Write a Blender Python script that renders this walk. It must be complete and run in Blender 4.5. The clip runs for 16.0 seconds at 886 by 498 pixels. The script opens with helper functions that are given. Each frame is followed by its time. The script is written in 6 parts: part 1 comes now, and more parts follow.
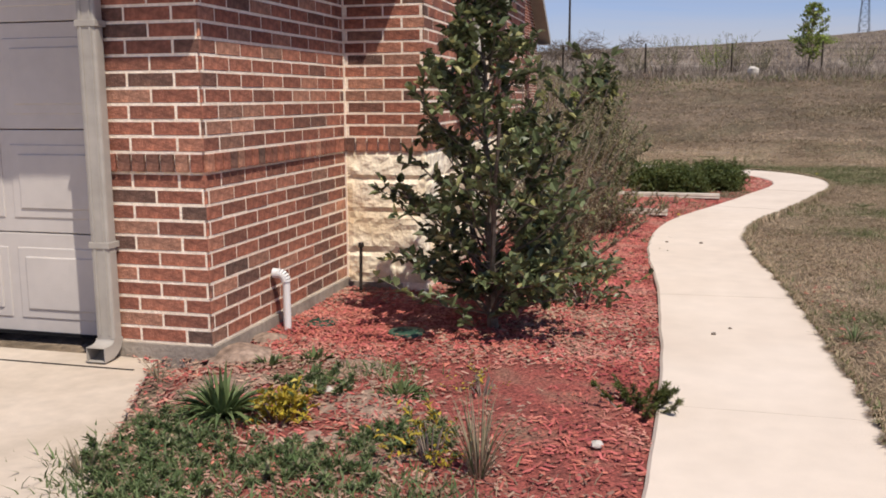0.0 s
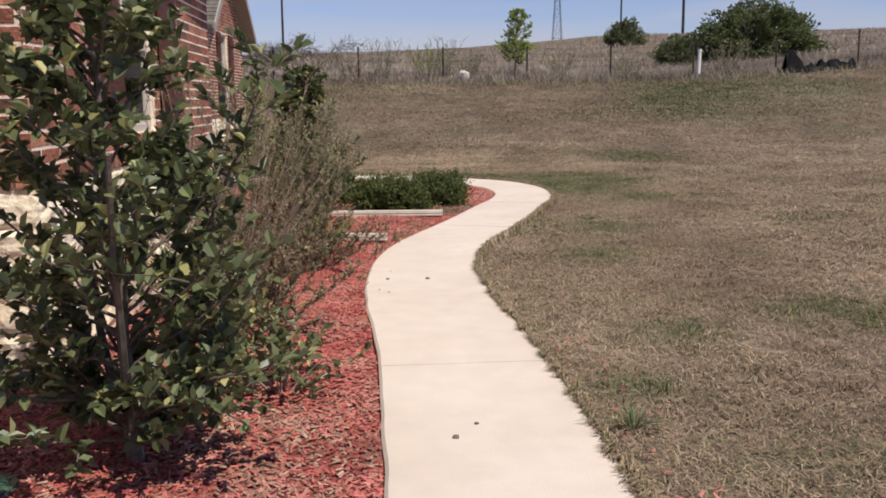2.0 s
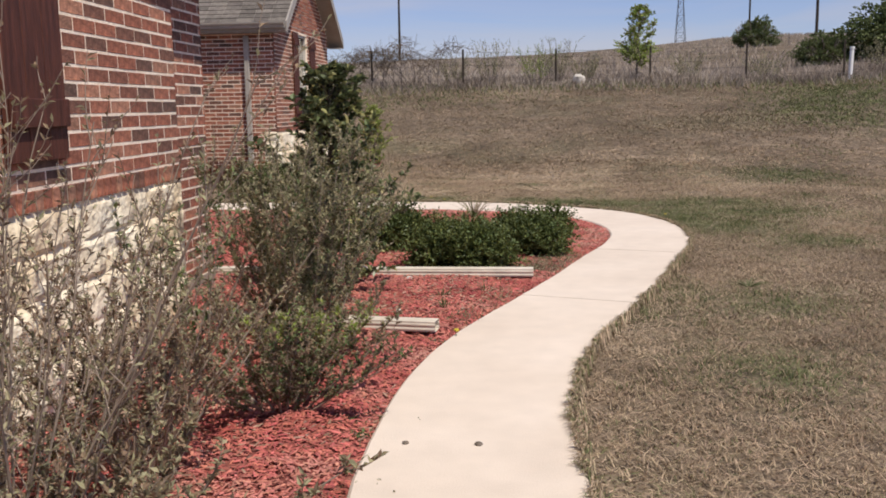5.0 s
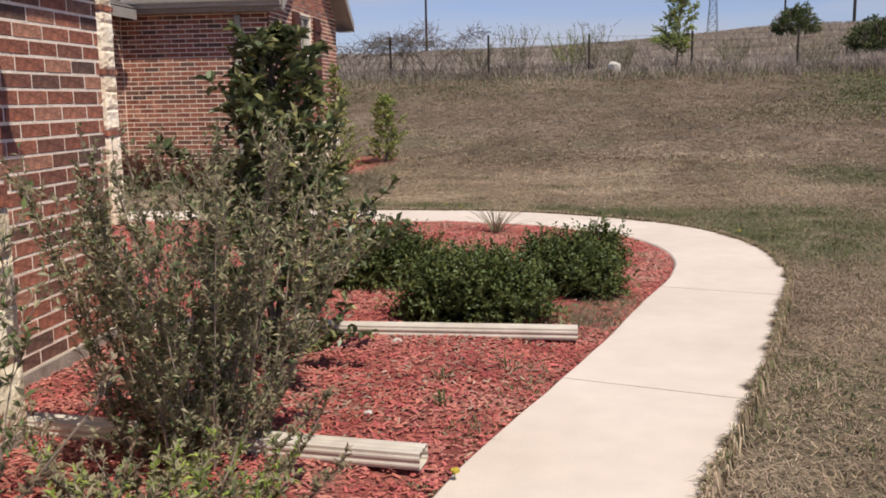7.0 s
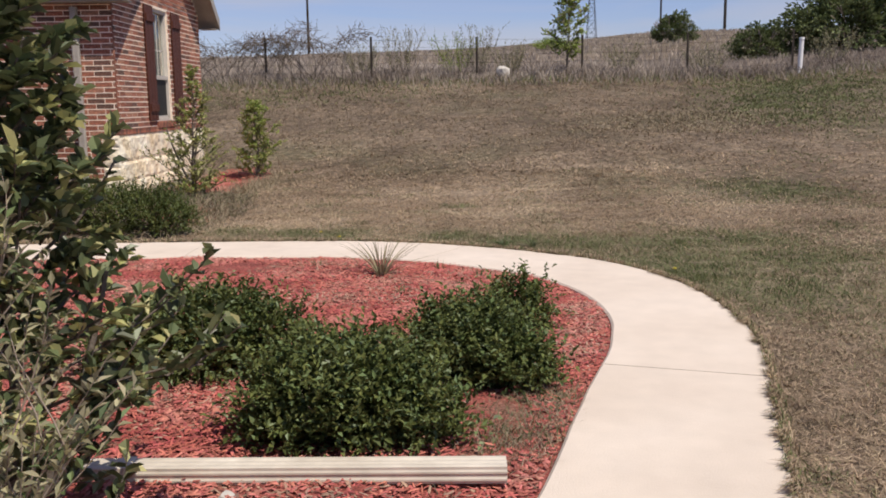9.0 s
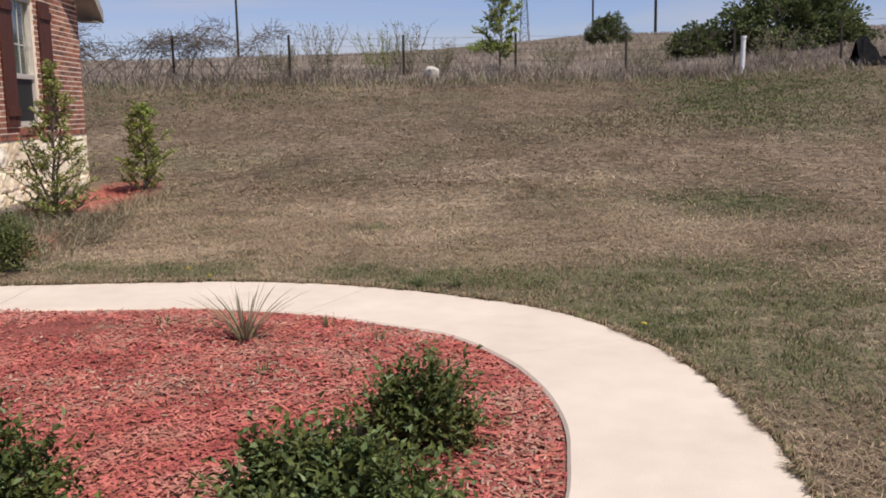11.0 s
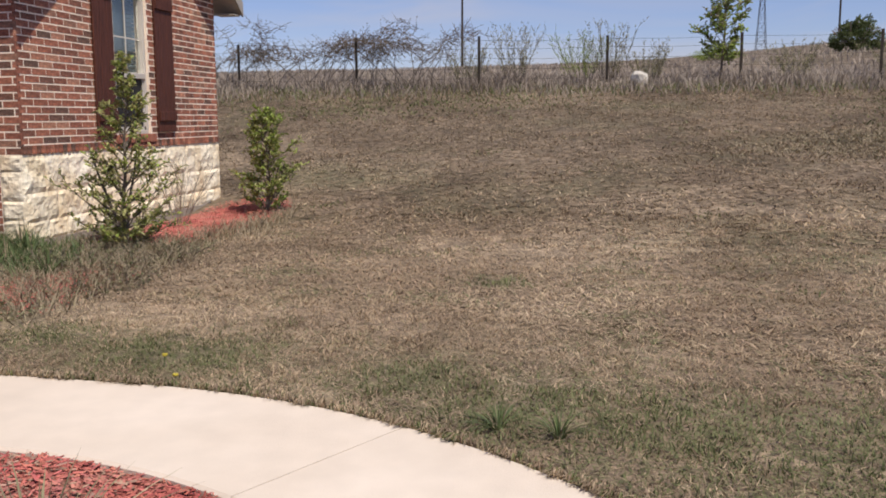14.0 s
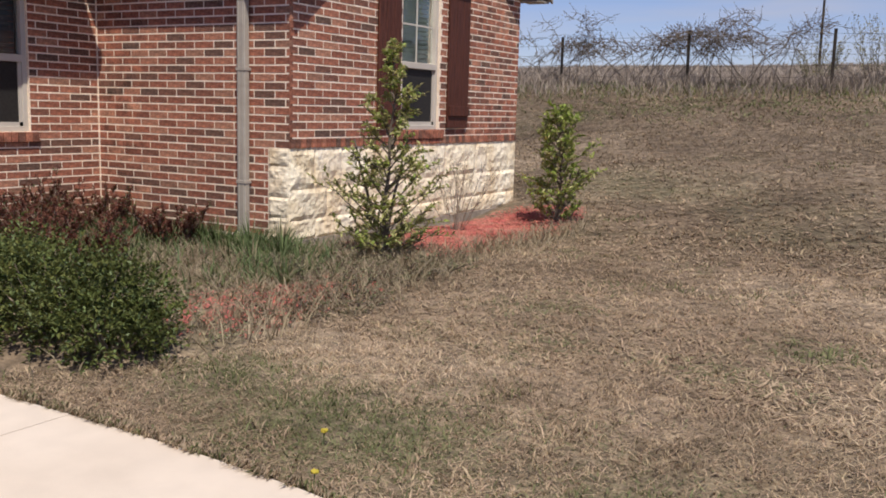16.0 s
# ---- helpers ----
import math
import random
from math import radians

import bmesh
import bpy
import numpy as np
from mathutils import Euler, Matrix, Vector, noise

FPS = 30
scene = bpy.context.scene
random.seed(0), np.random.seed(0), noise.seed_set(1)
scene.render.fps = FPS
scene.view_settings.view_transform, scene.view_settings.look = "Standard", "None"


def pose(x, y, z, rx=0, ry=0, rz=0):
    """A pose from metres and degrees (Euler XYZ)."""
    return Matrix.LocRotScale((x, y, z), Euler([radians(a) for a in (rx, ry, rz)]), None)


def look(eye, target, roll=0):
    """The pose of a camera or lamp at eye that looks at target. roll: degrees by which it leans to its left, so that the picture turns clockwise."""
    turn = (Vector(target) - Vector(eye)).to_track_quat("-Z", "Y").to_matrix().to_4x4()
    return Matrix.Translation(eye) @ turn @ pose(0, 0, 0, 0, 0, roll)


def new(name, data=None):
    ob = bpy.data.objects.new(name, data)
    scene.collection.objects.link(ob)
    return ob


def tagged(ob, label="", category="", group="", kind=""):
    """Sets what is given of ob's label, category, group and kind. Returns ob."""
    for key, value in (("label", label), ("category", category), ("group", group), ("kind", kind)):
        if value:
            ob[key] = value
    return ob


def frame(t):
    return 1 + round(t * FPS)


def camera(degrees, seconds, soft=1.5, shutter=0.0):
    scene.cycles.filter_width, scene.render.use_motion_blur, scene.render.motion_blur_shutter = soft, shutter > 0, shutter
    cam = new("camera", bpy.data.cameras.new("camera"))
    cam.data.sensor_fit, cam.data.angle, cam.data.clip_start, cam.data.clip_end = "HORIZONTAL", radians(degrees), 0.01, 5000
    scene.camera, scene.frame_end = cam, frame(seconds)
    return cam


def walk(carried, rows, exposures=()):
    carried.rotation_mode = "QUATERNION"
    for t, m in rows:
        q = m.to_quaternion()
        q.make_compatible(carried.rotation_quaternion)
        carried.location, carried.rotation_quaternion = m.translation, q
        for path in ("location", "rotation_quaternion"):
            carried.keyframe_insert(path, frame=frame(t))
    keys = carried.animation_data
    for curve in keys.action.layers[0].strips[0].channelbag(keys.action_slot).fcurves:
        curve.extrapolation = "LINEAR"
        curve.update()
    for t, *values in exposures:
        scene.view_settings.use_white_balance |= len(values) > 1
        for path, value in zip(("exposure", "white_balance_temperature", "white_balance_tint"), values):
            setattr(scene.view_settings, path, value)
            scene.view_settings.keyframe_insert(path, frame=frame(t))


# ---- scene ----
cam = camera(51.0, 16.0, 1.8)
PATH = [
    (0, (0.001, 2.801, 1.302), (-0.51, 4.708, 0.981), -0.3),
    (0.5, (-0.111, 3.191, 1.332), (-0.419, 5.142, 1.017), -0.7),
    (1, (-0.167, 3.641, 1.33), (-0.284, 5.612, 1.012), -0.9),
    (1.5, (-0.12, 4.086, 1.326), (-0.095, 6.058, 0.993), -0.6),
    (2, (-0.018, 4.453, 1.329), (0.052, 6.426, 1.012), -0.5),
    (2.5, (0.08, 4.877, 1.311), (0.154, 6.853, 1.016), 0.5),
    (3, (0.152, 5.366, 1.311), (0.224, 7.345, 1.025), 0.5),
    (3.5, (0.235, 5.688, 1.371), (0.263, 7.667, 1.08), 0.5),
    (4, (0.3, 6.285, 1.369), (0.25, 8.263, 1.077), -0.2),
    (6.5, (0.278, 9.38, 1.353), (0.022, 11.337, 1.034), -0.8),
    (7, (0.222, 9.923, 1.331), (-0.015, 11.883, 1.013), -1.0),
    (7.5, (0.235, 10.525, 1.326), (0.024, 12.489, 1.01), -1.2),
    (8, (0.171, 10.956, 1.303), (0.015, 12.926, 0.996), -1.6),
    (8.5, (0.135, 11.415, 1.316), (0.057, 13.39, 1.01), -1.3),
    (9, (0.125, 11.722, 1.372), (0.131, 13.697, 1.059), -0.8),
    (9.5, (0.153, 12.114, 1.39), (0.246, 14.087, 1.077), -0.7),
    (10, (0.198, 12.596, 1.363), (0.361, 14.565, 1.058), -1.0),
    (12.5, (0.845, 15.423, 1.309), (0.822, 17.399, 1.0), -1.6),
    (13, (0.943, 15.929, 1.277), (0.822, 17.902, 0.973), -1.8),
    (13.5, (1.064, 16.306, 1.301), (0.849, 18.273, 1.007), -1.0),
    (14, (1.133, 16.749, 1.295), (0.809, 18.703, 1.016), -0.3),
    (14.5, (1.169, 17.175, 1.304), (0.715, 19.105, 1.042), 0.8),
    (15, (1.144, 17.693, 1.279), (0.53, 19.579, 1.024), 1.2),
    (15.5, (1.156, 18.005, 1.301), (0.364, 19.822, 1.038), 1.1),
    (16, (1.063, 18.341, 1.354), (0.086, 20.061, 1.057), 1.6),
]
walk(cam, [(t, look(eye, target, roll)) for t, eye, target, roll in PATH])


# ---- light ----
SUN_EL, SUN_AZ = 59.5, 134.0
world = bpy.data.worlds.new("daylight")
scene.world = world
world.use_nodes = True
_wt = world.node_tree
_sky = _wt.nodes.new("ShaderNodeTexSky")
_sky.sky_type, _sky.sun_disc = "NISHITA", False
_sky.sun_elevation, _sky.sun_rotation = radians(SUN_EL), radians(SUN_AZ)
_sky.dust_density, _sky.ozone_density, _sky.air_density = 0.3, 2.0, 1.0
_tint = _wt.nodes.new("ShaderNodeMix")
_tint.data_type, _tint.blend_type = "RGBA", "MULTIPLY"
_tint.inputs[0].default_value = 1.0
_tint.inputs[7].default_value = (0.98, 0.95, 1.26, 1)
_wt.links.new(_sky.outputs[0], _tint.inputs[6])
# thin streaks of high cloud
_tcw = _wt.nodes.new("ShaderNodeTexCoord")
_mpw = _wt.nodes.new("ShaderNodeMapping")
_mpw.inputs["Scale"].default_value = (2.0, 2.0, 16.0)
_cn = _wt.nodes.new("ShaderNodeTexNoise")
_cn.inputs["Scale"].default_value, _cn.inputs["Detail"].default_value, _cn.inputs["Distortion"].default_value = 1.6, 6.0, 0.6
_cr = _wt.nodes.new("ShaderNodeMapRange")
_cr.inputs[1].default_value, _cr.inputs[2].default_value, _cr.inputs[4].default_value = 0.45, 0.8, 0.6
_cm = _wt.nodes.new("ShaderNodeMix")
_cm.data_type = "RGBA"
_cm.inputs[7].default_value = (6.6, 6.3, 6.9, 1)
_wt.links.new(_tcw.outputs["Generated"], _mpw.inputs[0])
_wt.links.new(_mpw.outputs[0], _cn.inputs[0])
_wt.links.new(_cn.outputs[0], _cr.inputs[0])
_wt.links.new(_cr.outputs[0], _cm.inputs[0])
_wt.links.new(_tint.outputs[2], _cm.inputs[6])
_wt.links.new(_cm.outputs[2], _wt.nodes["Background"].inputs[0])
_wt.nodes["Background"].inputs[1].default_value = 0.085
sun_data = bpy.data.lights.new("sun", "SUN")
sun_data.energy, sun_data.angle, sun_data.color = 4.75, radians(0.55), (1.0, 0.925, 0.84)
sun = new("sun", sun_data)
SUN_DIR = Vector((math.sin(radians(SUN_AZ)) * math.cos(radians(SUN_EL)), math.cos(radians(SUN_AZ)) * math.cos(radians(SUN_EL)), math.sin(radians(SUN_EL))))
sun.matrix_world = look(SUN_DIR * 60, (0, 0, 0))


# ---- materials ----
def mat(name, colors, scale=8.0, rough=0.8, bump=0.3, bump_scale=None, detail=6.0, metal=0.0, fine=None, rand=0.0, island=0.0, spec=0.3, translucent=0.0, stretch=None, bump_dist=0.01):
    """Noise-mixed base colours at two scales, bump, and random variation by object or island."""
    m = bpy.data.materials.new(name)
    m.use_nodes = True
    nt = m.node_tree
    bsdf = nt.nodes["Principled BSDF"]
    tc = nt.nodes.new("ShaderNodeTexCoord")
    src = tc.outputs["Object"]
    if stretch:
        mp = nt.nodes.new("ShaderNodeMapping")
        mp.inputs["Scale"].default_value = stretch
        nt.links.new(src, mp.inputs[0])
        src = mp.outputs[0]
    n1 = nt.nodes.new("ShaderNodeTexNoise")
    n1.inputs["Scale"].default_value, n1.inputs["Detail"].default_value = scale, detail
    nt.links.new(src, n1.inputs[0])
    ramp = nt.nodes.new("ShaderNodeValToRGB")
    els = ramp.color_ramp.elements
    k = len(colors)
    while len(els) < k:
        els.new(0.5)
    for i, c in enumerate(colors):
        els[i].position = 0.3 + 0.4 * i / max(1, k - 1)
        els[i].color = (*c, 1)
    nt.links.new(n1.outputs[0], ramp.inputs[0])
    col = ramp.outputs[0]
    if fine:
        n2 = nt.nodes.new("ShaderNodeTexNoise")
        n2.inputs["Scale"].default_value, n2.inputs["Detail"].default_value = fine[0], 4
        nt.links.new(src, n2.inputs[0])
        mr = nt.nodes.new("ShaderNodeMapRange")
        mr.inputs[1].default_value, mr.inputs[2].default_value = 0.3, 0.7
        mr.inputs[3].default_value, mr.inputs[4].default_value = 1 - fine[1], 1 + fine[1]
        nt.links.new(n2.outputs[0], mr.inputs[0])
        mx = nt.nodes.new("ShaderNodeMix")
        mx.data_type, mx.blend_type = "RGBA", "MULTIPLY"
        mx.inputs[0].default_value = 1
        nt.links.new(col, mx.inputs[6])
        nt.links.new(mr.outputs[0], mx.inputs[7])
        col = mx.outputs[2]
    if rand or island:
        if rand:
            r_out = nt.nodes.new("ShaderNodeObjectInfo").outputs["Random"]
        else:
            r_out = nt.nodes.new("ShaderNodeNewGeometry").outputs["Random Per Island"]
        hs = nt.nodes.new("ShaderNodeHueSaturation")
        mr2 = nt.nodes.new("ShaderNodeMapRange")
        amount = rand or island
        mr2.inputs[3].default_value, mr2.inputs[4].default_value = 1 - amount, 1 + amount
        nt.links.new(r_out, mr2.inputs[0])
        nt.links.new(mr2.outputs[0], hs.inputs["Value"])
        mr3 = nt.nodes.new("ShaderNodeMapRange")
        mr3.inputs[3].default_value, mr3.inputs[4].default_value = 0.5 - 0.03 * amount, 0.5 + 0.03 * amount
        ml = nt.nodes.new("ShaderNodeMath")
        ml.operation = "FRACT"
        m7 = nt.nodes.new("ShaderNodeMath")
        m7.operation = "MULTIPLY"
        m7.inputs[1].default_value = 7.31
        nt.links.new(r_out, m7.inputs[0])
        nt.links.new(m7.outputs[0], ml.inputs[0])
        nt.links.new(ml.outputs[0], mr3.inputs[0])
        nt.links.new(mr3.outputs[0], hs.inputs["Hue"])
        nt.links.new(col, hs.inputs["Color"])
        col = hs.outputs[0]
    nt.links.new(col, bsdf.inputs["Base Color"])
    bsdf.inputs["Roughness"].default_value = rough
    bsdf.inputs["Metallic"].default_value = metal
    bsdf.inputs["Specular IOR Level"].default_value = spec
    if bump:
        nb = nt.nodes.new("ShaderNodeTexNoise")
        nb.inputs["Scale"].default_value, nb.inputs["Detail"].default_value = bump_scale or scale * 4, 8
        nt.links.new(src, nb.inputs[0])
        b = nt.nodes.new("ShaderNodeBump")
        b.inputs["Strength"].default_value, b.inputs["Distance"].default_value = bump, bump_dist
        nt.links.new(nb.outputs[0], b.inputs["Height"])
        nt.links.new(b.outputs[0], bsdf.inputs["Normal"])
    if translucent:
        tr = nt.nodes.new("ShaderNodeBsdfTranslucent")
        nt.links.new(col, tr.inputs[0])
        ms = nt.nodes.new("ShaderNodeMixShader")
        ms.inputs[0].default_value = translucent
        nt.links.new(bsdf.outputs[0], ms.inputs[1])
        nt.links.new(tr.outputs[0], ms.inputs[2])
        nt.links.new(ms.outputs[0], nt.nodes["Material Output"].inputs[0])
    return m


def brick_material(name, by_object):
    """Fired clay in a blend of red, brown and charcoal bricks, each with its own flashing and grit."""
    m = mat(name, [(0.52, 0.54, 0.55), (0.98, 0.98, 0.98), (1.42, 1.34, 1.22)], 7.5, 0.92, 0.7, 60, fine=(38, 0.3))
    nt = m.node_tree
    bsdf = nt.nodes["Principled BSDF"]
    old = bsdf.inputs["Base Color"].links[0].from_socket
    rnd = nt.nodes.new("ShaderNodeObjectInfo").outputs["Random"] if by_object else nt.nodes.new("ShaderNodeNewGeometry").outputs["Random Per Island"]
    ramp = nt.nodes.new("ShaderNodeValToRGB")
    els = ramp.color_ramp.elements
    tones = [(0.0, (0.135, 0.082, 0.062)), (0.14, (0.195, 0.092, 0.064)), (0.34, (0.270, 0.104, 0.067)), (0.55, (0.320, 0.122, 0.077)), (0.75, (0.375, 0.152, 0.096)), (0.92, (0.43, 0.212, 0.136)), (1.0, (0.26, 0.138, 0.094))]
    while len(els) < len(tones):
        els.new(0.5)
    for e, (p, c) in zip(els, tones):
        e.position, e.color = p, (*c, 1)
    nt.links.new(rnd, ramp.inputs[0])
    mx = nt.nodes.new("ShaderNodeMix")
    mx.data_type, mx.blend_type = "RGBA", "MULTIPLY"
    mx.inputs[0].default_value = 1
    nt.links.new(ramp.outputs[0], mx.inputs[6])
    nt.links.new(old, mx.inputs[7])
    nt.links.new(mx.outputs[2], bsdf.inputs["Base Color"])
    return m


BRICK = brick_material("brick_clay", True)
BRICK_FAR = brick_material("brick_clay_joined", False)
MORTAR = mat("mortar", [(0.84, 0.69, 0.53), (0.96, 0.83, 0.67)], 9, 0.95, 0.5, 90, fine=(50, 0.14))
STONE = mat("limestone", [(0.72, 0.56, 0.35), (0.88, 0.76, 0.55), (0.94, 0.86, 0.68)], 3, 0.9, 0.8, 14, fine=(24, 0.12), rand=0.08, bump_dist=0.04)
CONCRETE = mat("walk_concrete", [(0.60, 0.505, 0.405), (0.645, 0.55, 0.445), (0.68, 0.585, 0.48)], 1.1, 0.85, 0.25, 150, fine=(7, 0.04))
SLAB = mat("foundation_concrete", [(0.24, 0.20, 0.16), (0.36, 0.31, 0.25)], 6, 0.95, 0.5, 60, fine=(25, 0.15))
MULCH = mat("mulch_bed", [(0.16, 0.052, 0.040), (0.30, 0.080, 0.062), (0.25, 0.125, 0.086)], 4.0, 0.95, 1.0, 50, fine=(70, 0.5), bump_dist=0.03)
CHIP = mat("mulch_chip", [(0.28, 0.062, 0.05), (0.44, 0.128, 0.10), (0.43, 0.20, 0.15)], 2.5, 0.85, 0.4, 60, island=0.36)
def lawn_material():
    """Dormant lawn: tan, brown and faintly green in patches metres wide, mottled down to the blade."""
    m = mat("lawn_soil", [(0.150, 0.109, 0.071), (0.232, 0.173, 0.115), (0.325, 0.251, 0.172)], 0.3, 0.95, 1.0, 22, fine=(9, 0.3), bump_dist=0.04, detail=9)
    nt = m.node_tree
    bsdf = nt.nodes["Principled BSDF"]
    old = bsdf.inputs["Base Color"].links[0].from_socket
    tc = nt.nodes.new("ShaderNodeTexCoord")
    n1 = nt.nodes.new("ShaderNodeTexNoise")
    n1.inputs["Scale"].default_value, n1.inputs["Detail"].default_value, n1.inputs["Roughness"].default_value = 0.22, 8, 0.65
    nt.links.new(tc.outputs["Object"], n1.inputs[0])
    r1 = nt.nodes.new("ShaderNodeMapRange")
    r1.inputs[1].default_value, r1.inputs[2].default_value, r1.inputs[4].default_value = 0.5, 0.72, 0.75
    nt.links.new(n1.outputs[0], r1.inputs[0])
    mx = nt.nodes.new("ShaderNodeMix")
    mx.data_type = "RGBA"
    mx.inputs[7].default_value = (0.150, 0.148, 0.075, 1)
    nt.links.new(r1.outputs[0], mx.inputs[0])
    nt.links.new(old, mx.inputs[6])
    n2 = nt.nodes.new("ShaderNodeTexNoise")
    n2.inputs["Scale"].default_value, n2.inputs["Detail"].default_value, n2.inputs["Roughness"].default_value = 7, 6, 0.7
    nt.links.new(tc.outputs["Object"], n2.inputs[0])
    r2 = nt.nodes.new("ShaderNodeMapRange")
    r2.inputs[1].default_value, r2.inputs[2].default_value, r2.inputs[3].default_value, r2.inputs[4].default_value = 0.3, 0.7, 0.42, 1.58
    nt.links.new(n2.outputs[0], r2.inputs[0])
    m2 = nt.nodes.new("ShaderNodeMix")
    m2.data_type, m2.blend_type = "RGBA", "MULTIPLY"
    m2.inputs[0].default_value = 1
    nt.links.new(mx.outputs[2], m2.inputs[6])
    nt.links.new(r2.outputs[0], m2.inputs[7])
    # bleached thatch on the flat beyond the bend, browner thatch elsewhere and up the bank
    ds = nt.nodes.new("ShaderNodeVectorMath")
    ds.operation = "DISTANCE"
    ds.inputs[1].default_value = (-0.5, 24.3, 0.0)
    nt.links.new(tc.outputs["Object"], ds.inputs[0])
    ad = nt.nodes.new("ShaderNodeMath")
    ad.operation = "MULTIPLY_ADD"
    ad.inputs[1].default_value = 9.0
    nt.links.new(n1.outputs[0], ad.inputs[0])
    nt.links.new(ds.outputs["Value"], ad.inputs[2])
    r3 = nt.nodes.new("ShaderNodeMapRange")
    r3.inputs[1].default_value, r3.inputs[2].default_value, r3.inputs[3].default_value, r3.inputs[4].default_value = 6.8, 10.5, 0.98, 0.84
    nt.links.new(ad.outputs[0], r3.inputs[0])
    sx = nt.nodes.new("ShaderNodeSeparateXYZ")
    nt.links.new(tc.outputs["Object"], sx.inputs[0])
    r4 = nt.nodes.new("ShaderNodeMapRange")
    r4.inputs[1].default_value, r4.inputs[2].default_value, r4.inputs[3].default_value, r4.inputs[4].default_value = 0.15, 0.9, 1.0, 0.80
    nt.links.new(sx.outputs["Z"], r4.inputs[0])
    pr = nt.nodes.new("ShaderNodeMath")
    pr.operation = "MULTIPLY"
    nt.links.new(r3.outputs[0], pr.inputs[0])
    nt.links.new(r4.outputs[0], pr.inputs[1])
    # patches half a metre to a metre across where the sward thins
    n4 = nt.nodes.new("ShaderNodeTexNoise")
    n4.inputs["Scale"].default_value, n4.inputs["Detail"].default_value, n4.inputs["Roughness"].default_value = 1.3, 5, 0.62
    nt.links.new(tc.outputs["Object"], n4.inputs[0])
    r5 = nt.nodes.new("ShaderNodeMapRange")
    r5.inputs[1].default_value, r5.inputs[2].default_value, r5.inputs[3].default_value, r5.inputs[4].default_value = 0.32, 0.68, 0.72, 1.28
    nt.links.new(n4.outputs[0], r5.inputs[0])
    m4 = nt.nodes.new("ShaderNodeMix")
    m4.data_type, m4.blend_type = "RGBA", "MULTIPLY"
    m4.inputs[0].default_value = 1
    nt.links.new(m2.outputs[2], m4.inputs[6])
    nt.links.new(r5.outputs[0], m4.inputs[7])
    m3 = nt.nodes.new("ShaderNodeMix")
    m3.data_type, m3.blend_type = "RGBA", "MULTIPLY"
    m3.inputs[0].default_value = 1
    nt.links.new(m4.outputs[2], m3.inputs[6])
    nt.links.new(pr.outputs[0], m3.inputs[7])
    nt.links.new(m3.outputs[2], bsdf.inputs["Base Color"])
    return m


BARE_SOIL = mat("bare_soil", [(0.20, 0.135, 0.095), (0.29, 0.205, 0.15), (0.37, 0.27, 0.205)], 5, 0.95, 0.9, 40, fine=(30, 0.35), bump_dist=0.02)
CHIP_TAN = mat("weathered_chip", [(0.22, 0.115, 0.08), (0.42, 0.28, 0.2)], 3.0, 0.9, 0.3, 60, island=0.4)
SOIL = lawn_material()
GRASS_DRY = mat("dry_grass", [(0.29, 0.213, 0.138), (0.47, 0.360, 0.242), (0.60, 0.475, 0.33)], 0.6, 0.9, 0, island=0.42, spec=0.1, translucent=0.35)
GRASS_BROWN = mat("brown_grass", [(0.19, 0.142, 0.093), (0.30, 0.229, 0.154), (0.41, 0.324, 0.226)], 0.9, 0.9, 0, island=0.42, spec=0.1, translucent=0.3)
GRASS_GREEN = mat("green_grass", [(0.118, 0.130, 0.052), (0.21, 0.222, 0.105)], 2.0, 0.8, 0, island=0.4, spec=0.2, translucent=0.25)
FIELD_DRY = mat("field_grass", [(0.25, 0.205, 0.165), (0.37, 0.31, 0.25), (0.50, 0.425, 0.345)], 0.2, 0.95, 0, island=0.12, spec=0.1, translucent=0.3)
HOLLY = mat("holly_leaf", [(0.080, 0.102, 0.042), (0.180, 0.205, 0.095)], 6, 0.40, 0.0, island=0.6, spec=0.4, translucent=0.3)
HOLLY_YOUNG = mat("young_holly_leaf", [(0.32, 0.32, 0.12), (0.52, 0.49, 0.22)], 5, 0.5, 0.0, island=0.4, spec=0.35, translucent=0.35)
SAGE = mat("grey_green_leaf", [(0.27, 0.25, 0.14), (0.43, 0.40, 0.25)], 5, 0.75, 0.0, island=0.4, translucent=0.4)
SPRIG = mat("fresh_box_leaf", [(0.10, 0.145, 0.045), (0.17, 0.215, 0.085)], 5, 0.5, 0.0, island=0.35, spec=0.4, translucent=0.25)
BOX = mat("box_leaf", [(0.066, 0.085, 0.022), (0.145, 0.162, 0.050)], 5, 0.6, 0.0, island=0.5, spec=0.15, translucent=0.25)
LEAF_YELLOW = mat("yellow_leaf", [(0.36, 0.27, 0.03), (0.55, 0.42, 0.06)], 12, 0.5, 0, island=0.3, translucent=0.25)
LEAF_BRIGHT = mat("spring_leaf", [(0.21, 0.29, 0.055), (0.38, 0.44, 0.11)], 6, 0.5, 0, island=0.35, translucent=0.3)
LEAF_RED = mat("bronze_leaf", [(0.13, 0.05, 0.034), (0.24, 0.095, 0.062)], 6, 0.6, 0, island=0.4, translucent=0.2)
WEED = mat("weed_leaf", [(0.075, 0.115, 0.038), (0.155, 0.20, 0.08)], 6, 0.6, 0, island=0.4, translucent=0.2)
LEAF_BROWN = mat("withered_leaf", [(0.16, 0.105, 0.066), (0.28, 0.20, 0.13)], 6, 0.8, 0, island=0.4, translucent=0.2)
STRAW = mat("straw_blade", [(0.24, 0.19, 0.115), (0.36, 0.30, 0.20)], 5, 0.8, 0, island=0.3, translucent=0.15)
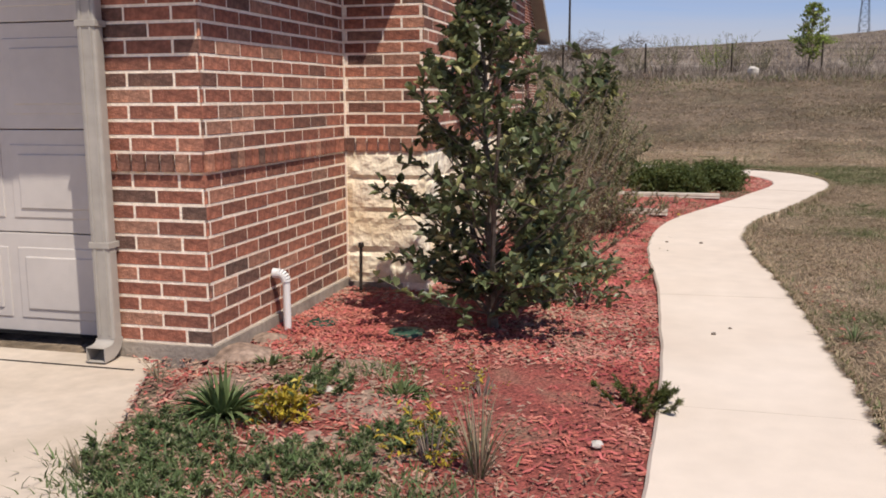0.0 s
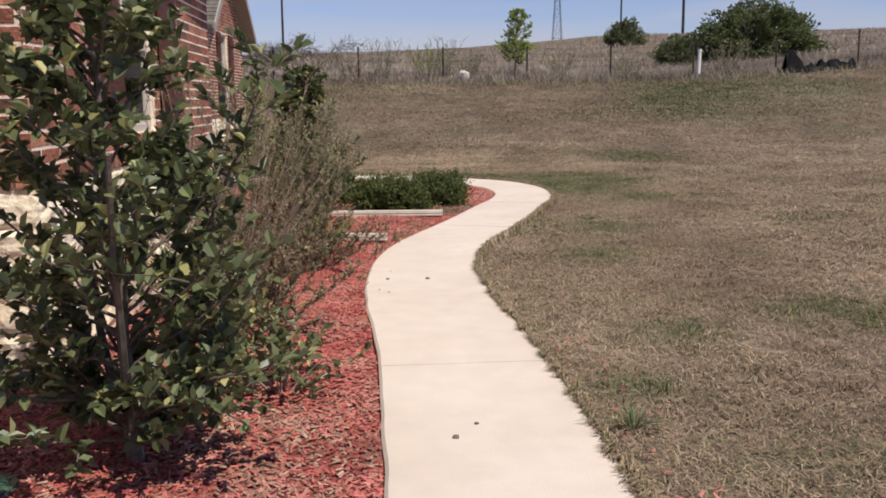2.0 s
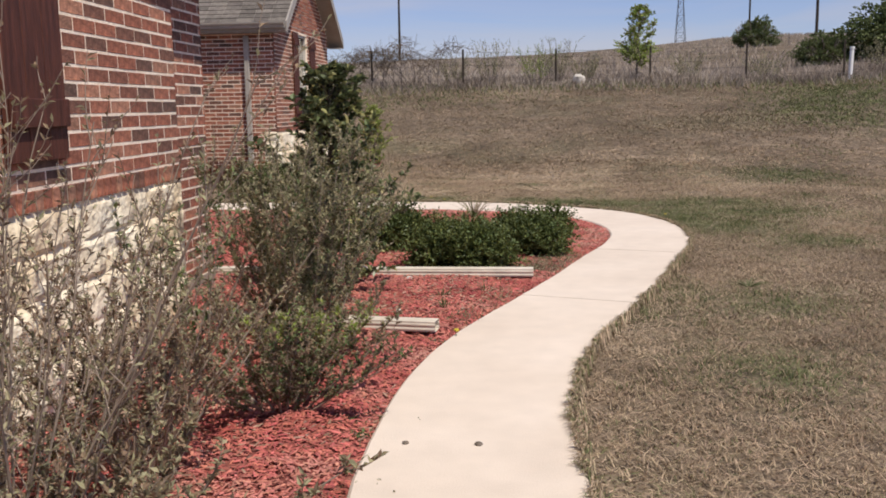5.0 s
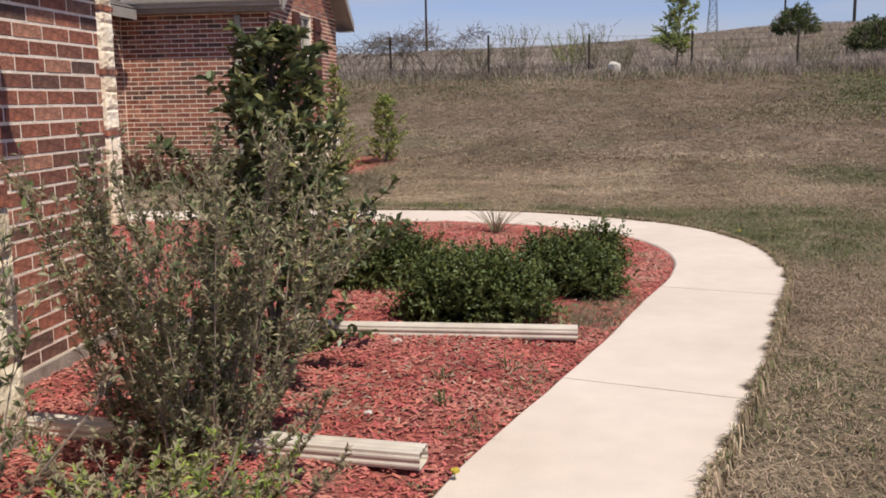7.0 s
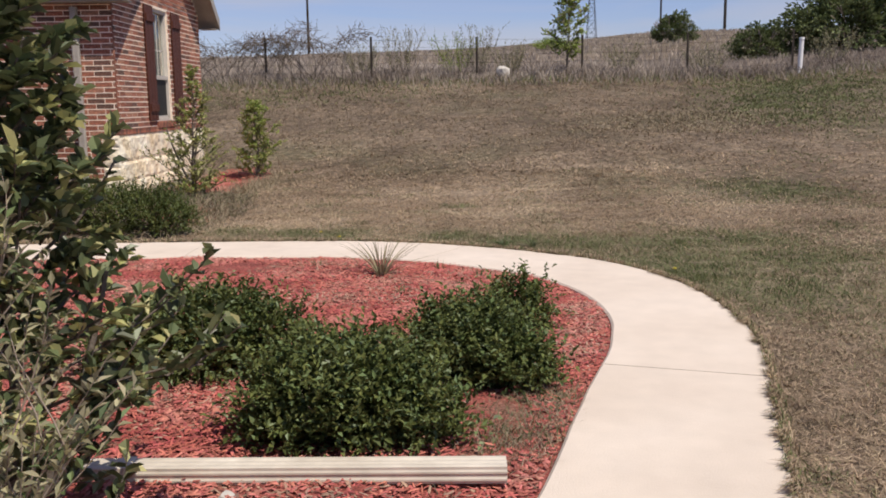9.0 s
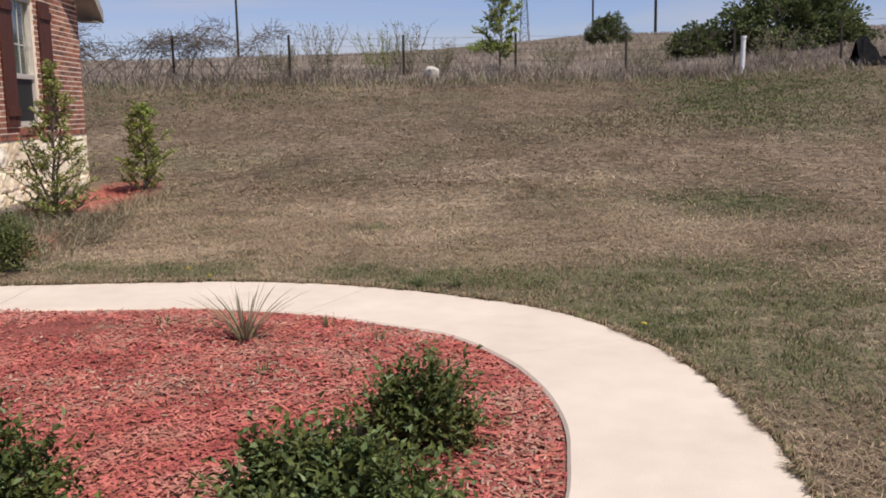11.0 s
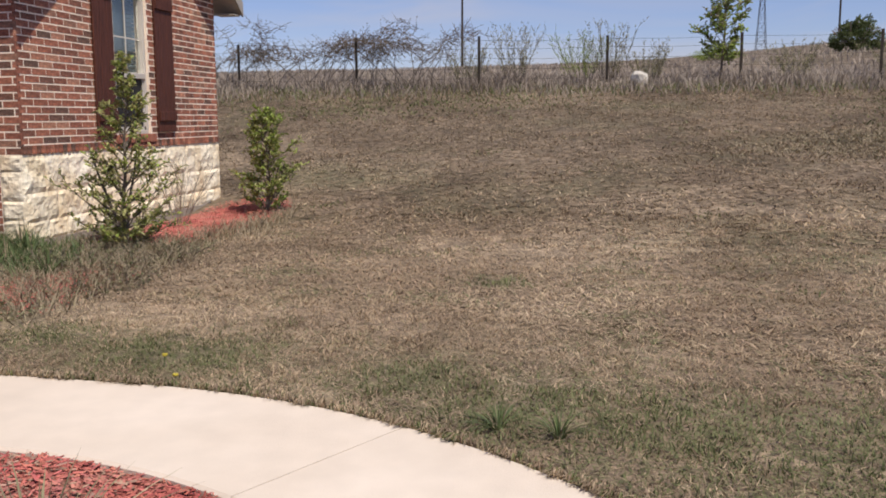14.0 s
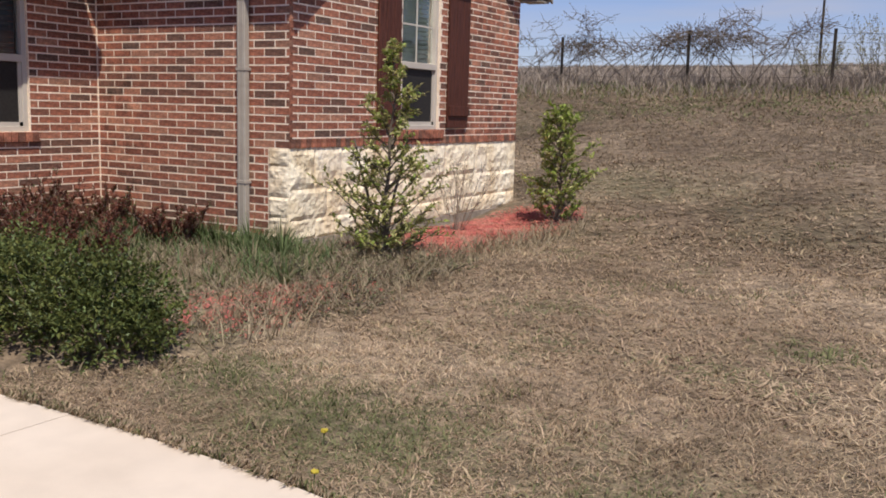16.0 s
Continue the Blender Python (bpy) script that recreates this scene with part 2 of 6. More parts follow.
JUNIPER = mat("juniper_leaf", [(0.095, 0.125, 0.048), (0.20, 0.225, 0.10)], 2, 0.7, 0, island=0.5, spec=0.15, translucent=0.25)
BARK = mat("bark", [(0.10, 0.078, 0.058), (0.20, 0.165, 0.13)], 20, 0.95, 0.6, 90)
TWIG = mat("bare_twig", [(0.24, 0.185, 0.14), (0.36, 0.29, 0.225)], 15, 0.95, 0)
TRIM = mat("painted_trim", [(0.33, 0.295, 0.25), (0.39, 0.35, 0.30)], 4, 0.5, 0.1, 60, fine=(25, 0.05))
GUTTER = mat("painted_metal", [(0.36, 0.325, 0.275), (0.43, 0.39, 0.335)], 5, 0.4, 0.05, 40, fine=(18, 0.06))
DRIVE_CONCRETE = mat("drive_concrete", [(0.44, 0.36, 0.27), (0.55, 0.46, 0.36), (0.62, 0.53, 0.43)], 0.8, 0.9, 0.3, 120, fine=(12, 0.08))
DOOR_PAINT = mat("garage_door_paint", [(0.52, 0.475, 0.43), (0.58, 0.53, 0.48)], 3, 0.5, 0.1, 120, fine=(14, 0.03))
SHUTTER = mat("stained_cedar", [(0.052, 0.016, 0.010), (0.125, 0.042, 0.025)], 6, 0.6, 0.4, 40, fine=(30, 0.25), stretch=(6, 6, 0.6))
VINYL = mat("window_vinyl", [(0.50, 0.455, 0.39), (0.56, 0.51, 0.44)], 4, 0.4, 0.0)
SHINGLE = mat("roof_shingle", [(0.115, 0.10, 0.085), (0.19, 0.165, 0.14)], 9, 0.95, 0.7, 120, fine=(50, 0.25), island=0.25)
PIPE = mat("beige_vinyl_pipe", [(0.50, 0.44, 0.35), (0.60, 0.54, 0.44)], 5, 0.5, 0.1, 40, fine=(14, 0.1))
PVC = mat("white_pvc", [(0.72, 0.70, 0.66), (0.80, 0.78, 0.74)], 6, 0.35, 0.0)
GREEN_LID = mat("green_plastic", [(0.03, 0.075, 0.05), (0.045, 0.10, 0.065)], 10, 0.5, 0.1, 50)
STEEL = mat("rusty_steel", [(0.035, 0.028, 0.022), (0.07, 0.055, 0.042)], 30, 0.7, 0.3, 60, metal=0.4)
BLACK_CLOTH = mat("black_tarp", [(0.010, 0.010, 0.011), (0.022, 0.021, 0.021)], 5, 0.95, 0.3, 20, spec=0.05)
# slat colour carries the dimness behind the glass, far darker than a pale blind
CURTAIN = mat("dimmed_blind", [(0.05, 0.065, 0.07), (0.085, 0.105, 0.11)], 3, 0.8, 0.1, 20)
DARK_ROOM = mat("dark_interior", [(0.02, 0.02, 0.02), (0.035, 0.033, 0.03)], 2, 0.9, 0.0)
ROCK = mat("pale_rock", [(0.42, 0.38, 0.32), (0.6, 0.56, 0.5)], 6, 0.9, 0.6, 30)
SCREEN = mat("insect_screen", [(0.018, 0.017, 0.016), (0.03, 0.028, 0.026)], 40, 0.6, 0.1, 300)


def glass_material():
    m = bpy.data.materials.new("window_glass")
    m.use_nodes = True
    b = m.node_tree.nodes["Principled BSDF"]
    b.inputs["Base Color"].default_value = (0.9, 0.95, 0.95, 1)
    b.inputs["Roughness"].default_value = 0.03
    b.inputs["Transmission Weight"].default_value = 1.0
    b.inputs["IOR"].default_value = 1.45
    return m


GLASS = glass_material()


# ---- mesh helpers ----
def mesh_object(name, verts, faces, material, parent=None, label="", smooth=False):
    me = bpy.data.meshes.new(name)
    me.from_pydata([tuple(v) for v in verts], [], [tuple(f) for f in faces])
    me.update()
    if material:
        me.materials.append(material)
    if smooth:
        me.polygons.foreach_set("use_smooth", [True] * len(me.polygons))
    ob = new(name, me)
    if parent:
        ob.parent = parent
    return tagged(ob, label) if label else ob


def part(name, bm, material, parent=None, label=""):
    me = bpy.data.meshes.new(name)
    bmesh.ops.recalc_face_normals(bm, faces=bm.faces)
    bm.to_mesh(me)
    bm.free()
    me.materials.append(material)
    ob = new(name, me)
    if parent:
        ob.parent = parent
    return tagged(ob, label) if label else ob


def empty(name, x, y, z, label, category, group="", kind="", turn=0):
    ob = new(name)
    ob.matrix_world = pose(x, y, z, 0, 0, turn)
    ob.empty_display_size = 0.1
    return tagged(ob, label, category, group, kind)


def add_box(bm, lo, hi, bevel=0.0):
    """An axis-aligned box from lo to hi, with bevelled edges if asked."""
    c = [(a + b) / 2 for a, b in zip(lo, hi)]
    s = [abs(b - a) for a, b in zip(lo, hi)]
    made = bmesh.ops.create_cube(bm, size=1, matrix=Matrix.Translation(c) @ Matrix.Diagonal((*s, 1)))
    if bevel:
        edges = list({e for v in made["verts"] for e in v.link_edges})
        bmesh.ops.bevel(bm, geom=edges, offset=bevel, segments=2, affect="EDGES", profile=0.5)
    return bm


def box_bm(lo, hi, bevel=0.0):
    return add_box(bmesh.new(), lo, hi, bevel)


def tube_data(segments, sides=5):
    """Tapered tubes: segments are (p0, p1, r0, r1)."""
    verts, faces = [], []
    for p0, p1, r0, r1 in segments:
        d = (p1 - p0)
        if d.length < 1e-5:
            continue
        d = d.normalized()
        a = d.orthogonal().normalized()
        b = d.cross(a)
        base = len(verts)
        for p, r in ((p0, r0), (p1, r1)):
            for i in range(sides):
                w = 2 * math.pi * i / sides
                verts.append(p + (a * math.cos(w) + b * math.sin(w)) * r)
        for i in range(sides):
            j = (i + 1) % sides
            faces.append((base + i, base + j, base + sides + j, base + sides + i))
        faces.append(tuple(base + sides + i for i in range(sides)))
    return verts, faces


def leaf_data(spots, length, width, rng, fold=0.25):
    """Folded leaves, oval where large and diamond where small: spots are (place, direction)."""
    verts, faces = [], []
    for p, d in spots:
        l = length * rng.uniform(0.65, 1.25)
        w = width * rng.uniform(0.7, 1.2)
        d = d.normalized()
        side = d.cross(Vector((rng.uniform(-0.6, 0.6), rng.uniform(-0.6, 0.6), 1))).normalized()
        up = side.cross(d)
        b = len(verts)
        if length > 0.05:
            lift = up * w * fold
            verts += [p, p + d * l * 0.22 + side * w * 0.40 + lift, p + d * l * 0.66 + side * w * 0.46 + lift * 0.9, p + d * l - up * l * 0.14, p + d * l * 0.66 - side * w * 0.46 + lift * 0.9, p + d * l * 0.22 - side * w * 0.40 + lift]
            faces += [(b, b + 1, b + 2, b + 3), (b, b + 3, b + 4, b + 5)]
            continue
        verts += [p, p + d * l * 0.45 + side * w * 0.5 + up * w * fold, p + d * l - up * l * 0.12, p + d * l * 0.45 - side * w * 0.5 + up * w * fold]
        faces += [(b, b + 1, b + 2), (b, b + 2, b + 3)]
    return verts, faces


def blade_data(roots, rng, height, width, lean):
    """Single tapered grass blades of two faces each."""
    verts, faces = [], []
    for x, y, z in roots:
        h = height * rng.uniform(0.5, 1.3)
        a = rng.uniform(0, 6.283)
        l = lean * rng.uniform(0.2, 1.0) * h
        w = width * rng.uniform(0.7, 1.3) / 2
        dx, dy = math.cos(a) * l, math.sin(a) * l
        sx, sy = -math.sin(a + 0.6) * w, math.cos(a + 0.6) * w
        b = len(verts)
        verts += [(x - sx, y - sy, z), (x + sx, y + sy, z), (x + dx * 0.4 + sx * 0.8, y + dy * 0.4 + sy * 0.8, z + h * 0.6), (x + dx * 0.4 - sx * 0.8, y + dy * 0.4 - sy * 0.8, z + h * 0.6), (x + dx, y + dy, z + h)]
        faces += [(b, b + 1, b + 2, b + 3), (b + 3, b + 2, b + 4)]
    return verts, faces


# ---- plan ----
WALK = [(-0.5, -4), (-0.15, 0.5), (0.1, 3), (0.26, 4.6), (0.32, 5.8), (0.33, 7.0), (0.285, 8.2), (0.22, 9.4), (0.12, 10.4), (0.09, 11.2), (0.12, 12.0), (0.27, 12.85), (0.62, 13.9), (0.87, 14.65),
        (1.22, 15.8), (1.5, 16.7), (1.615, 17.55), (1.53, 18.4), (1.22, 19.15), (0.71, 19.64), (0.17, 20.02), (-0.52, 20.3), (-1.4, 20.43), (-3.0, 20.47), (-6.96, 20.48)]


def smooth_line(points, step=0.12):
    """A Catmull-Rom curve through points, at about even steps."""
    p = [Vector(points[0])] + [Vector(q) for q in points] + [Vector(points[-1])]
    out = []
    for i in range(1, len(p) - 2):
        a, b, c, d = p[i - 1], p[i], p[i + 1], p[i + 2]
        n = max(2, int((c - b).length / step))
        for k in range(n):
            t = k / n
            out.append(0.5 * ((2 * b) + (c - a) * t + (2 * a - 5 * b + 4 * c - d) * t * t + (3 * b - a - 3 * c + d) * t ** 3))
    out.append(p[-2])
    return out


WALK_LINE = smooth_line(WALK)


def walk_half(p):
    return 0.435 if p.y < 17.5 else min(0.5, 0.435 + 0.03 * (p.y - 17.5))


WALK_L, WALK_R = [], []
for _i, _p in enumerate(WALK_LINE):
    _d = (WALK_LINE[min(_i + 1, len(WALK_LINE) - 1)] - WALK_LINE[max(_i - 1, 0)]).normalized()
    _n = Vector((-_d.y, _d.x))
    WALK_L.append(_p + _n * walk_half(_p))
    WALK_R.append(_p - _n * (walk_half(_p) - 0.01 - 0.07 * max(0.0, min(1.0, (_p.y - 15.0) / 3.0))))
_wl = np.array([tuple(p) for p in WALK_LINE])


def walk_distance(x, y):
    return float(np.sqrt(((_wl - (x, y)) ** 2).sum(1).min()))


def inside(poly, x, y):
    hit, j = False, len(poly) - 1
    for i in range(len(poly)):
        (xi, yi), (xj, yj) = poly[i], poly[j]
        if (yi > y) != (yj > y) and x < (xj - xi) * (y - yi) / (yj - yi) + xi:
            hit = not hit
        j = i
    return hit


BED = [(-7.0, 20.5), (-7.0, 14.6), (-3.0, 14.6), (-3.0, 6.9), (-2.49, 6.6), (-1.86, 5.25), (-1.25, 4.0), (-0.9, 3.0), (0.1, 3.0)] + [tuple(p) for p in WALK_LINE if 3.0 < p.y < 20.4 or p.x < -0.4]
BED_C = [(-7.0, 21.2), (-3.5, 21.15), (-2.75, 21.35), (-2.45, 22.1), (-2.55, 23.4), (-2.75, 24.8), (-2.85, 26.4), (-2.75, 28.6), (-3.2, 29.6), (-4.5, 29.9), (-4.5, 25.2), (-7.0, 25.2)]
HOUSE = [(-9, 6.75), (-2.22, 6.75), (-2.22, 8.6), (-1.67, 8.6), (-1.84, 13.2), (-2.2, 13.2), (-2.2, 14.75), (-6.98, 14.75), (-6.98, 25.1), (-4.43, 25.1), (-4.43, 29.93), (-9, 29.93)]


def ground_height(x, y):
    """Level round the house and the walk, then a bank up to the fence and a long rise beyond."""
    y0 = 24.0 if x > 3 else (28.5 if x < -4 else 24.0 + (3 - x) / 7 * 4.5)
    u = max(0.0, (y - y0) / (41 - y0))
    bank = 2.07 + 0.07 * min(20, max(0.0, x - 10))
    z = bank * min(u, 1.0) ** 1.18
    if y > 41:
        s = min(0.08, max(0.05, 0.0615 + 0.00018 * x))
        z += s * min(y - 41, 125)
        if y > 166:
            z -= 0.02 * (y - 166)
    near = max(0.0, min(1.0, (walk_distance(x, y) - 0.6) / 3)) if abs(x) < 12 and -8 < y < 30 else 1.0
    z += near * (0.05 * noise.noise(Vector((x * 0.25, y * 0.25, 0))) + 0.025 * noise.noise(Vector((x * 0.9, y * 0.9, 3))))
    if y > 41:
        z += 0.35 * noise.noise(Vector((x * 0.05, y * 0.05, 7))) * min(1, (y - 41) / 30)
    return z


# ---- ground ----
def axis_steps(lo, hi, fine_lo, fine_hi, fine, grow=1.22):
    out = list(np.arange(fine_lo, fine_hi, fine))
    s, v = fine, fine_hi
    while v < hi:
        out.append(v)
        s *= grow
        v += s
    out.append(hi)
    s, v = fine, fine_lo
    while True:
        s *= grow
        v -= s
        if v < lo:
            break
        out.insert(0, v)
    out.insert(0, lo)
    return out


def build_ground():
    xs, ys = axis_steps(-600, 600, -14, 20, 0.5, 1.1), axis_steps(-400, 700, -4, 46, 0.5, 1.07)
    verts = [(x, y, ground_height(x, y) - 0.012) for y in ys for x in xs]
    w = len(xs)
    faces = [(j * w + i, j * w + i + 1, (j + 1) * w + i + 1, (j + 1) * w + i) for j in range(len(ys) - 1) for i in range(w - 1)]
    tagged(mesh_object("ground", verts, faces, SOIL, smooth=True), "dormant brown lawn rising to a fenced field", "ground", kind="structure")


build_ground()


def edge_distance(poly, x, y):
    best = 9.0
    for (ax, ay), (bx, by) in zip(poly, poly[1:] + poly[:1]):
        dx, dy = bx - ax, by - ay
        t = max(0.0, min(1.0, ((x - ax) * dx + (y - ay) * dy) / (dx * dx + dy * dy + 1e-9)))
        best = min(best, math.hypot(x - ax - t * dx, y - ay - t * dy))
    return best


def build_bed(name, poly, label, material=None):
    cell = 0.12
    x0, x1 = min(p[0] for p in poly), max(p[0] for p in poly)
    y0, y1 = min(p[1] for p in poly), max(p[1] for p in poly)
    idx, verts, faces = {}, [], []

    def vertex(i, j):
        if (i, j) not in idx:
            x, y = x0 + i * cell, y0 + j * cell
            d = walk_distance(x, y)
            idx[i, j] = len(verts)
            z = 0.004 + ground_height(x, y) + 0.03 * min(1, max(0, (d - 0.45) / 0.5)) + 0.018 * noise.noise(Vector((x * 2.2, y * 2.2, 1))) + 0.012 * noise.noise(Vector((x * 7, y * 7, 5)))
            rim = edge_distance(poly, x, y)
            if rim < 0.3 and d > 0.5:
                z -= 0.075 * (1 - rim / 0.3)
            verts.append((x, y, min(z, 0.012) if d < 0.46 else z))
        return idx[i, j]
    for j in range(int((y1 - y0) / cell) + 1):
        for i in range(int((x1 - x0) / cell) + 1):
            x, y = x0 + (i + 0.5) * cell, y0 + (j + 0.5) * cell
            if inside(poly, x, y):
                faces.append((vertex(i, j), vertex(i + 1, j), vertex(i + 1, j + 1), vertex(i, j + 1)))
    return tagged(mesh_object(name, verts, faces, material or MULCH, smooth=True), label, "mulch bed", kind="structure")


build_bed("mulch_bed_1", BED, "planting bed of red-dyed wood mulch beside the walk")
build_bed("mulch_bed_2", BED_C, "weedy planting bed with thin red mulch by the house", SOIL)


def soil_patch(name, x0, y0, x1, y1, blobs, label):
    """Bare trodden soil showing through the mulch; blobs: (x, y, radius, rise)."""
    cell, idx, verts, faces = 0.045, {}, [], []

    def lift(x, y):
        return max(h * max(0.0, 1 - (math.hypot(x - bx, y - by) / r) ** 2) for bx, by, r, h in blobs)

    def cover(x, y):
        return max(1 - math.hypot(x - bx, y - by) / r for bx, by, r, h in blobs) + 0.7 * noise.noise(Vector((x * 6, y * 6, 2))) + 0.5 * noise.noise(Vector((x * 14, y * 14, 6)))

    def vertex(i, j):
        if (i, j) not in idx:
            x, y = x0 + i * cell, y0 + j * cell
            idx[i, j] = len(verts)
            verts.append((x, y, 0.026 + ground_height(x, y) + 0.018 * noise.noise(Vector((x * 2.2, y * 2.2, 1))) + 0.012 * min(1.0, max(-0.6, 2 * cover(x, y))) + lift(x, y) + 0.012 * noise.noise(Vector((x * 18, y * 18, 8)))))
        return idx[i, j]
    for j in range(int((y1 - y0) / cell)):
        for i in range(int((x1 - x0) / cell)):
            if cover(x0 + (i + 0.5) * cell, y0 + (j + 0.5) * cell) > 0.12:
                faces.append((vertex(i, j), vertex(i + 1, j), vertex(i + 1, j + 1), vertex(i, j + 1)))
    tagged(mesh_object(name, verts, faces, BARE_SOIL, smooth=True), label, "soil", kind="structure")


soil_patch("ground_soil_patch", -2.3, 5.3, -0.5, 7.6, [(-2.14, 6.85, 0.2, 0.05), (-1.95, 6.45, 0.26, 0.0), (-1.5, 6.8, 0.28, 0.0), (-1.25, 6.35, 0.24, 0.0), (-1.7, 6.2, 0.22, 0.0), (-1.1, 5.8, 0.2, 0.0), (-1.35, 5.85, 0.2, 0.0), (-2.14, 7.2, 0.13, 0.04)], "bare grey-brown soil among the mulch by the garage")


def build_walk():
    top = 0.03
    root = empty("walkway", 0, 0, 0, "winding pale concrete garden walk with cut joints", "walkway", kind="structure")
    cuts = [0]
    for jx, jy in ((-0.15, 0.5), (0.1, 2.2), (0.25, 4.4), (0.34, 6.66), (0.25, 8.9), (0.09, 11.16), (0.65, 13.98), (1.35, 16.2), (1.5, 18.5), (0.23, 20.0), (-0.96, 20.4), (-2.2, 20.45), (-3.5, 20.47), (-5.2, 20.48)):
        cuts.append(int(((_wl - (jx, jy)) ** 2).sum(1).argmin()))
    cuts.append(len(WALK_LINE) - 1)
    rng = random.Random(5)
    for a, b in zip(cuts, cuts[1:]):
        lefts, rights = [v.copy() for v in WALK_L[a:b + 1]], [v.copy() for v in WALK_R[a:b + 1]]
        for row in (lefts, rights):
            row[0] += (row[1] - row[0]).normalized() * 0.0022
            row[-1] += (row[-2] - row[-1]).normalized() * 0.0022
        verts, faces = [], []
        n = len(lefts)
        lift = rng.uniform(-0.0015, 0.0015)
        for l, r in zip(lefts, rights):
            m = (r - l).normalized()
            wob = 0.008 * noise.noise(Vector((l.x * 3, l.y * 3, 0)))
            verts += [(*(l + m * wob), -0.09), (*(l + m * wob), top - 0.012 + lift), (*(l + m * (0.014 + wob)), top + lift), (*(r - m * 0.014), top + lift), (*r, top - 0.012 + lift), (*r, -0.09)]
        for i in range(n - 1):
            for k in range(5):
                faces.append((i * 6 + k, i * 6 + k + 1, i * 6 + 6 + k + 1, i * 6 + 6 + k))
        faces += [tuple(range(6)), tuple((n - 1) * 6 + k for k in reversed(range(6)))]
        bm = bmesh.new()
        bv = [bm.verts.new(v) for v in verts]
        for f in faces:
            bm.faces.new([bv[k] for k in f])
        part("slab", bm, CONCRETE, root)


build_walk()

# driveway slab in front of the garage
_bm = bmesh.new()
_low = [(-12, -6), (-1.6, -6), (-0.95, 3.0), (-1.3, 4.1), (-1.86, 5.25), (-2.47, 6.56), (-2.5, 6.745), (-12, 6.745)]
_v0 = [_bm.verts.new((x, y, -0.08)) for x, y in _low]
_v1 = [_bm.verts.new((x, y, 0.035)) for x, y in _low]
_bm.faces.new(_v1)
for _i in range(len(_low)):
    _j = (_i + 1) % len(_low)
    _bm.faces.new((_v0[_i], _v0[_j], _v1[_j], _v1[_i]))
bmesh.ops.bevel(_bm, geom=[e for e in _bm.edges if abs(e.verts[0].co.z - e.verts[1].co.z) < 0.001 and e.verts[0].co.z > 0], offset=0.012, segments=2, affect="EDGES")
plain_joint = box_bm((-8.2, 6.525, 0.02), (-2.52, 6.54, 0.037))
tagged(part("expansion_joint", plain_joint, BLACK_CLOTH), "dark expansion joint across the driveway", "joint", kind="structure")
tagged(part("driveway", _bm, DRIVE_CONCRETE), "pale concrete driveway in front of the garage door", "driveway", kind="structure")


# ---- house ----
COURSE, MODULE, JOINT = 0.0762, 0.25, 0.0142
_brick_meshes = {}


def brick_mesh(length, height, far=False):
    key = (round(length, 3), round(height, 3), far)
    if key not in _brick_meshes:
        bm = bmesh.new()
        l, h, d, c = length / 2, height / 2, 0.045, 0.0022
        front = [bm.verts.new(v) for v in ((-l + c, 0, -h + c), (l - c, 0, -h + c), (l - c, 0, h - c), (-l + c, 0, h - c))]
        mid = [bm.verts.new(v) for v in ((-l, c, -h), (l, c, -h), (l, c, h), (-l, c, h))]
        back = [bm.verts.new(v) for v in ((-l, d, -h), (l, d, -h), (l, d, h), (-l, d, h))]
        bm.faces.new(front)
        for a, b in ((front, mid), (mid, back)):
            for i in range(4):
                j = (i + 1) % 4
                bm.faces.new((a[i], b[i], b[j], a[j]))
        bmesh.ops.recalc_face_normals(bm, faces=bm.faces)
        me = bpy.data.meshes.new("brick")
        bm.to_mesh(me)
        bm.free()
        me.materials.append(BRICK)
        _brick_meshes[key] = me
    return _brick_meshes[key]


PENDING_BRICKS = []


